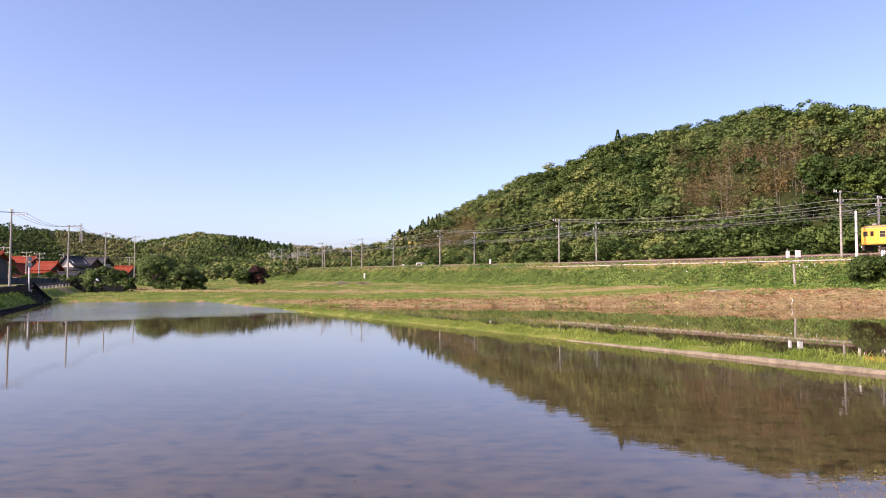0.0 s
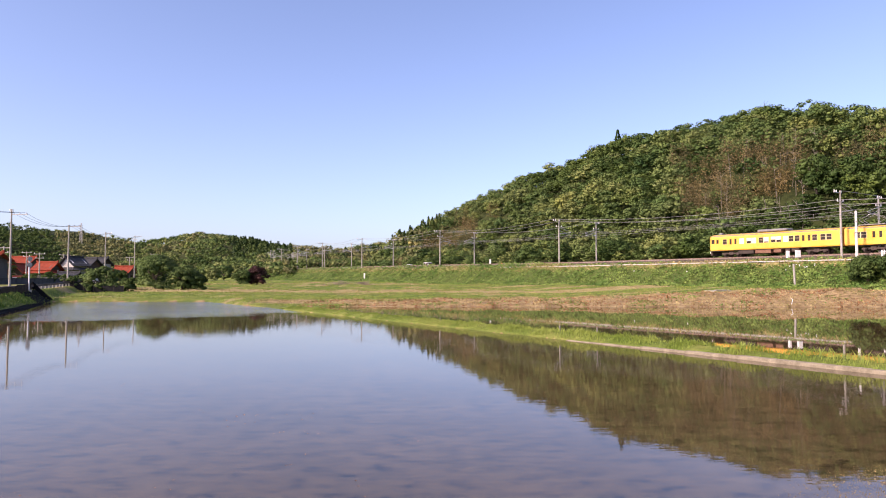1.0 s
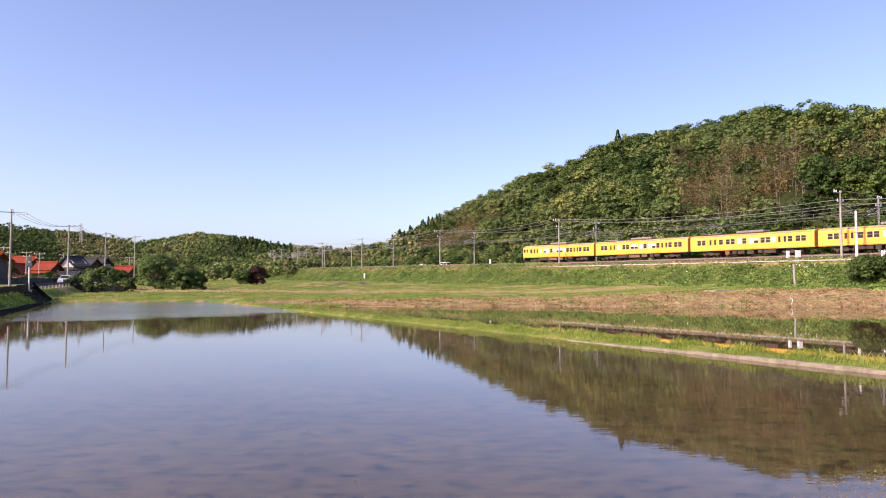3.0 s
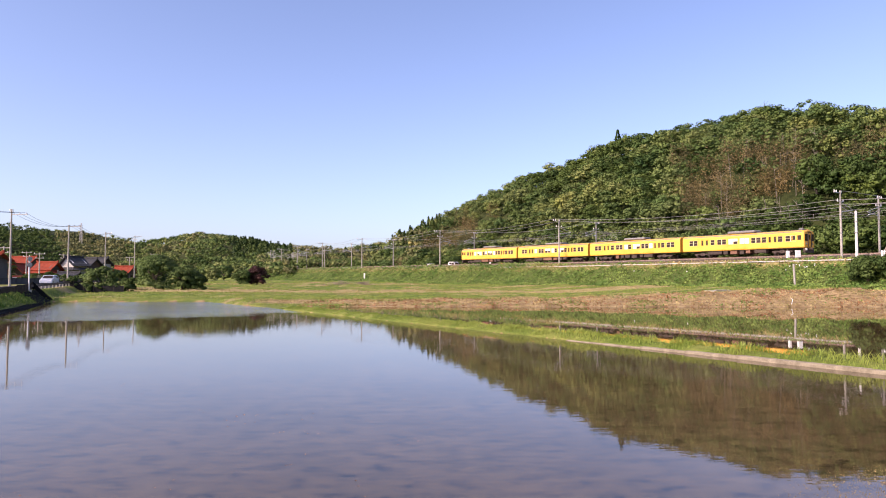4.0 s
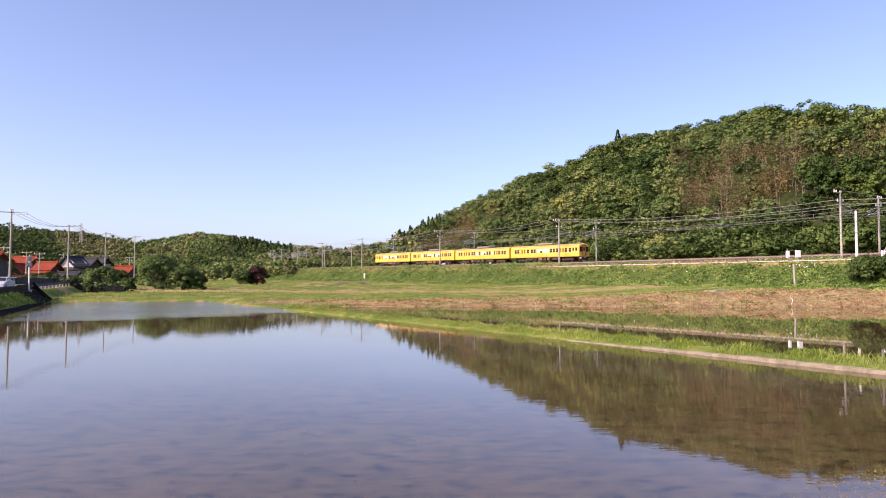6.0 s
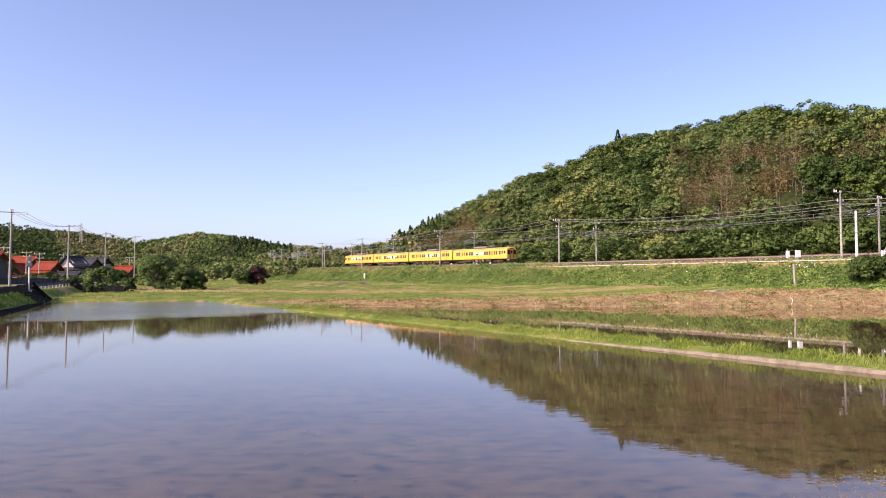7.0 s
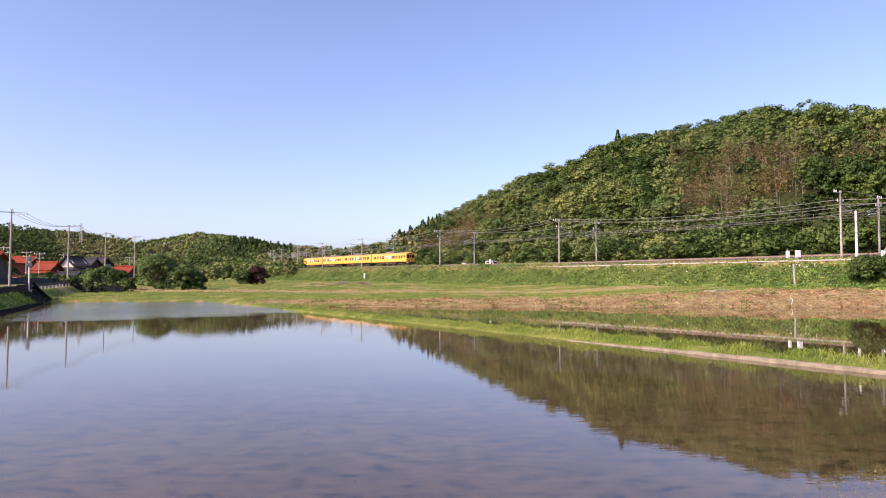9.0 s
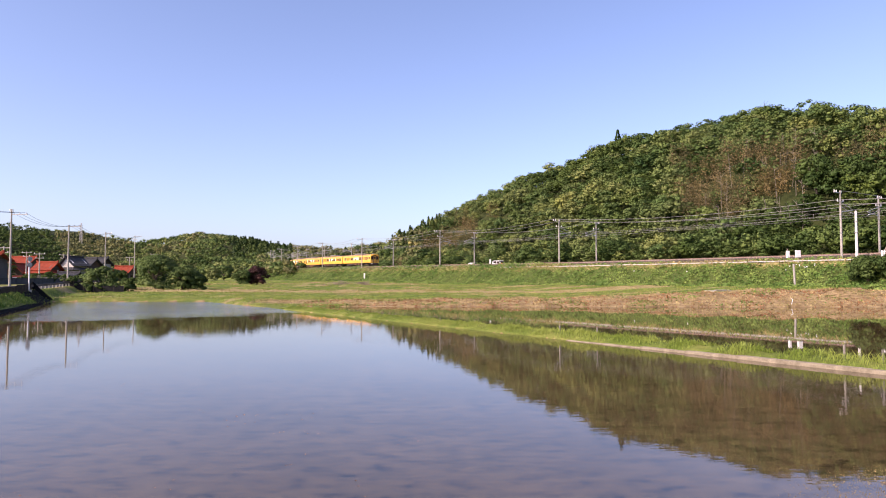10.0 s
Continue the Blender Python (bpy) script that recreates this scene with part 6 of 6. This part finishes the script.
build_garden_wall(-93.0, 158, -82.0, 150, 1.5, "grey block garden wall with dark coping by the houses")
build_garden_wall(-72.5, 112, -82.5, 150, 1.2, "low grey block wall along the village road")
for k, (bx, dist, r, h) in enumerate(((-0.572, 168, 1.6, 2.6), (-0.60, 165, 1.5, 2.2), (-0.545, 172, 1.8, 3.0), (-0.53, 170, 1.6, 2.2), (-0.512, 178, 2.2, 3.4), (-0.47, 196, 2.4, 3.2), (-0.635, 180, 3.0, 6.5), (-0.62, 225, 4.5, 9.0), (-0.60, 236, 4.5, 10.0), (-0.583, 240, 4.2, 9.0), (-0.645, 222, 4.2, 9.5))):
    build_tree(bx * dist, dist, r, h, LEAF_DARK if k % 3 != 1 else LEAF_MID, "clipped dark garden tree beside a village house" if k < 6 else "tall dark tree behind the village", seed=60 + k, lobes=16, per=44, leaf=0.5, low=0.06)


for k in range(16):
    u = k / 15
    bx, dist = -0.625 + 0.105 * u, 150 + 8 * math.sin(k * 2.1)
    build_tree(bx * dist, dist, 1.1 + 0.25 * math.sin(k * 1.7), 1.9 + 0.5 * math.sin(k * 2.9), LEAF_DARK, "dark clipped hedge shrub in a village garden", "shrub", seed=90 + k, lobes=8, per=40, leaf=0.3, low=0.03, name="shrub")


# far pylons on the ridge
for bx, dist, zt, hh in ((-0.5265, 520, 46.0, 14.0), (-0.348, 540, 41.0, 11.0)):
    x = bx * dist
    py = thing("pylon", pose(x, dist, zt - hh), "thin distant steel lattice pylon on the ridge", "pylon")
    rows = []
    for sx, sy in ((-1, -1), (1, -1), (1, 1), (-1, 1)):
        rows.append(((sx * 1.2, sy * 1.2, -8), (sx * 0.25, sy * 0.25, hh), 0.11))
    for k in range(6):
        z0, z1 = hh * k / 6, hh * (k + 1) / 6
        w0, w1 = 1.2 - 0.95 * (z0 + 8) / (hh + 8), 1.2 - 0.95 * (z1 + 8) / (hh + 8)
        rows += [((-w0, -w0, z0), (w1, -w1, z1), 0.06), ((w0, -w0, z0), (-w1, -w1, z1), 0.06)]
    part("lattice", rods(*rows, sides=4), STEEL, py)
    part("crossarm", rods(((-2.0, 0, hh * 0.72), (2.0, 0, hh * 0.72), 0.08), ((-1.6, 0, hh * 0.88), (1.6, 0, hh * 0.88), 0.08), sides=4), STEEL, py)


# ---------------------------------------------------------------- paddy edges
KERB = surface("mud_stained_concrete", (0.16, 0.130, 0.085), (0.36, 0.305, 0.215), 2.3, rough=0.9, relief=0.5, depth=0.015)


def build_kerb():
    k_ = thing("concrete_kerb", Matrix(), "mud-stained concrete kerb along the paddy dike", "kerb", kind="structure")
    me = bpy.data.meshes.new("kerb_block")
    bm = boxes((-0.13, 0.13, -1.004, 1.004, -0.35, 0.11), bevel=0.008)
    bm.to_mesh(me)
    bm.free()
    me.materials.append(KERB)
    rng = random.Random(5)
    dx, dy = DIKE_B[0] - 20.0, DIKE_B[1] - 5.2
    n = math.hypot(dx, dy)
    ang = math.degrees(math.atan2(-dx, dy))
    for i in range(14):
        x, y = along_dike((i * 2.0 + 1) / n, 0.02)
        part_of("kerb_block", me, None, k_).matrix_local = pose(x, y, rng.uniform(-0.006, 0.006) - 0.022 * max(0, i - 9), 0, rng.uniform(-1, 1), ang + rng.uniform(-0.1, 0.1))


build_kerb()


# ---------------------------------------------------------------- field litter
def build_brush_pile(x, y, w, seed):
    rng = random.Random(seed)
    z = ground_z(x, y)
    b = thing("brush_pile", pose(x, y, z), "heap of dry brown cut branches on the field", "brush pile")
    bm = bmesh.new()
    for k in range(90):
        px, py = rng.gauss(0, w * 0.35), rng.gauss(0, w * 0.2)
        a, l = rng.uniform(0, 6.28), rng.uniform(0.6, 1.6)
        zz = max(0.05, 0.7 * math.exp(-(px / w * 2) ** 2) * rng.random())
        rod(bm, (px, py, zz), (px + l * math.cos(a), py + l * math.sin(a), zz + rng.uniform(-0.1, 0.45)), 0.035, 0.015, 4)
    part("branches", bm, WOOD, b)


build_brush_pile(-20.5, 138, 3.4, 1)
build_brush_pile(-15.8, 137, 2.4, 2)


def build_floating_straw():
    """Bits of straw and clods that float on the near paddy."""
    rng = np.random.RandomState(51)
    n = 2600
    Y = 6.5 + 40 * rng.uniform(0, 1, n) ** 1.7
    X = rng.uniform(-0.62, 0.5, n) * Y
    drift = waves(X, Y, 6.0, 91) + 0.6 * waves(X, Y, 1.7, 93)
    keep = (pond_dist(X, Y, POND_NEAR) > 0.4) & (drift + rng.normal(size=n) * 0.2 > 1.0)
    corner = (np.hypot((X - 7.0) / 3.0, (Y - 7.6) / 1.6) < 1.0) & (pond_dist(X, Y, POND_NEAR) > 0.1)
    keep |= corner
    X, Y = X[keep], Y[keep]
    m = len(X)
    c = np.stack([X, Y, np.full(m, 0.006)], 1)
    nrm = np.tile((0.0, 0.0, 1.0), (m, 1)) + rng.normal(size=(m, 3)) * 0.06
    tagged(leaf_object("floating_straw", quads(rng, c, nrm, 0.12, 0.10), RED_LITTER), "bits of straw floating on the paddy", "straw", kind="stuff")
    k = 1700
    Y = 38 + 26 * rng.uniform(0, 1, k)
    X = rng.uniform(-0.05, 0.62, k) * Y
    keep = (pond_dist(X, Y, POND_SIDE) > 0.5) & (waves(X, Y, 8.0, 95) + rng.normal(size=k) * 0.5 + smooth(15, 35, X) > 0.4)
    X, Y = X[keep], Y[keep]
    c = np.stack([X, Y, np.full(len(X), 0.008)], 1)
    nrm = np.tile((0.0, 0.0, 1.0), (len(X), 1)) + rng.normal(size=(len(X), 3)) * 0.1
    tagged(leaf_object("pond_scum", quads(rng, c, nrm, 0.12, 0.8), DRY_WEED), "pale specks of scum floating on the side paddy", "scum", kind="stuff")
    k = 11000
    X = 5.9 + rng.normal(size=k) * 1.2
    Y = 8.1 + rng.normal(size=k) * 0.75
    ok = (pond_dist(X, Y, POND_NEAR) > 0.1) & (np.hypot((X - 7.7) / 3.6, (Y - 7.7) / 2.0) + rng.normal(size=k) * 0.09 < 0.98)
    X, Y = X[ok], Y[ok]
    q = blades(rng, X, Y, np.full(len(X), 0.008), 0.018, 0.011)
    tagged(leaf_object("stubble", q, DRY_WEED), "cut rice stubble standing in shallow mud", "stubble", kind="stuff")


build_floating_straw()


# a blue hose lies in the grass of the dike
BLUE = surface("blue_hose", (0.03, 0.09, 0.32), (0.06, 0.16, 0.45), 3, rough=0.5, relief=0)
pts = []
for k in range(18):
    x, y = along_dike(0.235 - 0.0075 * k, 0.30 + 0.07 * math.sin(k * 1.1))
    pts.append((x, y, ground_z(x, y) + 0.06 + 0.02 * math.sin(k * 2.3)))
cu = bpy.data.curves.new("hose", "CURVE")
cu.dimensions, cu.bevel_depth, cu.bevel_resolution = "3D", 0.022, 2
sp = cu.splines.new("POLY")
sp.points.add(len(pts) - 1)
for q, v in zip(sp.points, pts):
    q.co = (*v, 1)
cu.materials.append(BLUE)
tagged(new("hose", cu), "faded blue hose lying on the paddy dike", "hose")

# a white stake leans at the water's edge, pale flowers on the bank
st = thing("stake", pose(33.6, 66.6, ground_z(33.6, 66.6) - 0.1, 8, 10, 0), "bent white stake at the edge of the side paddy", "stake")
part("shaft", rods(((0, 0, 0), (0, 0, 0.6), 0.035, 0.03), ((0, 0, 0.58), (-0.2, 0, 0.68), 0.03, 0.02), sides=7), WHITE, st)


slab = thing("concrete_slab", pose(33.6, 83.6, ground_z(33.6, 83.6), 0, 0, 4), "pale concrete slab lying on the field bank", "concrete slab")
part("plate", boxes((-1.9, 1.9, -0.35, 0.35, -0.1, 0.16), bevel=0.02), TROUGH, slab)
part("plate", boxes((-0.7, 0.9, -0.55, 0.1, 0.16, 0.26), bevel=0.02), CONCRETE, slab)


def build_flowers():
    rng = np.random.RandomState(67)
    n = 12
    s = np.concatenate([rng.uniform(3.0, 7, 9), rng.uniform(-5, 40, n - 9)])
    d = rng.uniform(5.5, 9.5, n)
    h = heading(s)
    X = np.interp(s, LINE_S, LINE_X) - d * np.cos(h)
    Y = np.interp(s, LINE_S, LINE_Y) - d * np.sin(h)
    c = np.stack([X, Y, land_z(X, Y) + 0.45], 1)
    q = np.concatenate([quads(rng, c + rng.normal(size=c.shape) * 0.06, rng.normal(size=c.shape) * 0.4 + np.array([-0.3, -0.8, 0.5]), 0.15, 0.9) for k in range(3)])
    tagged(leaf_object("white_flowers", q, PORCELAIN), "white flowers among the weeds of the bank", "flowers", kind="stuff")


build_flowers()


# bare pale trunks stand in the browned thicket, one bare treetop on the ridge
def build_snags():
    rng = np.random.RandomState(71)
    made = 0
    while made < 32:
        up = rng.uniform(12, 48)
        s_try = rng.uniform(0, 60)
        p = on_line(s_try, -27 - up)
        if not 0.37 < p.x / p.y < 0.56:
            continue
        made += 1
        z, h = ground_z(p.x, p.y), rng.uniform(6.8, 9.8)
        o = thing("dead_tree", pose(p.x, p.y, z - 0.3, rng.normal() * 4, rng.normal() * 4, rng.uniform(0, 360)), "pale bare dead trunk standing in the thicket", "dead tree", "dead trunks on the hill")
        rows = [((0, 0, 0), (0, 0, h), 0.075, 0.025)]
        for k in range(5):
            a, zz = rng.uniform(0, 6.28), h * rng.uniform(0.5, 0.95)
            rows.append(((0, 0, zz), (1.1 * math.cos(a), 1.1 * math.sin(a), zz + rng.uniform(0.3, 1.2)), 0.04, 0.015))
        part("trunk", rods(*rows, sides=6), DEAD, o)


def build_ridge_snag(x, y, top_z):
    """The bare treetop that stands out against the sky."""
    z = ground_z(x, y)
    h = top_z - z
    o = thing("dead_tree", pose(x, y, z - 0.3), "bare branching treetop on the hill's ridge", "dead tree")
    rows = [((0, 0, 0), (0.3, 0, h * 0.8), 0.16, 0.07), ((0.3, 0, h * 0.8), (0.2, 0, h), 0.07, 0.03)]
    for k in range(9):
        a, zz = k * 2.4, h * (0.62 + 0.035 * k)
        reach = 2.0 - 0.12 * k
        tip = (0.3 + reach * math.cos(a), reach * math.sin(a) * 0.6, zz + 0.5 + 0.08 * k)
        rows += [((0.25, 0, zz), tip, 0.05, 0.025), (tip, (tip[0] + 0.4, tip[1], tip[2] + 0.6), 0.025, 0.015)]
    part("trunk", rods(*rows, sides=6), BARK, o)


DEAD = surface("bleached_wood", (0.17, 0.14, 0.11), (0.30, 0.26, 0.21), 2, rough=0.9)
build_snags()
build_ridge_snag(98.9, 210.0, 57.6)


motions()
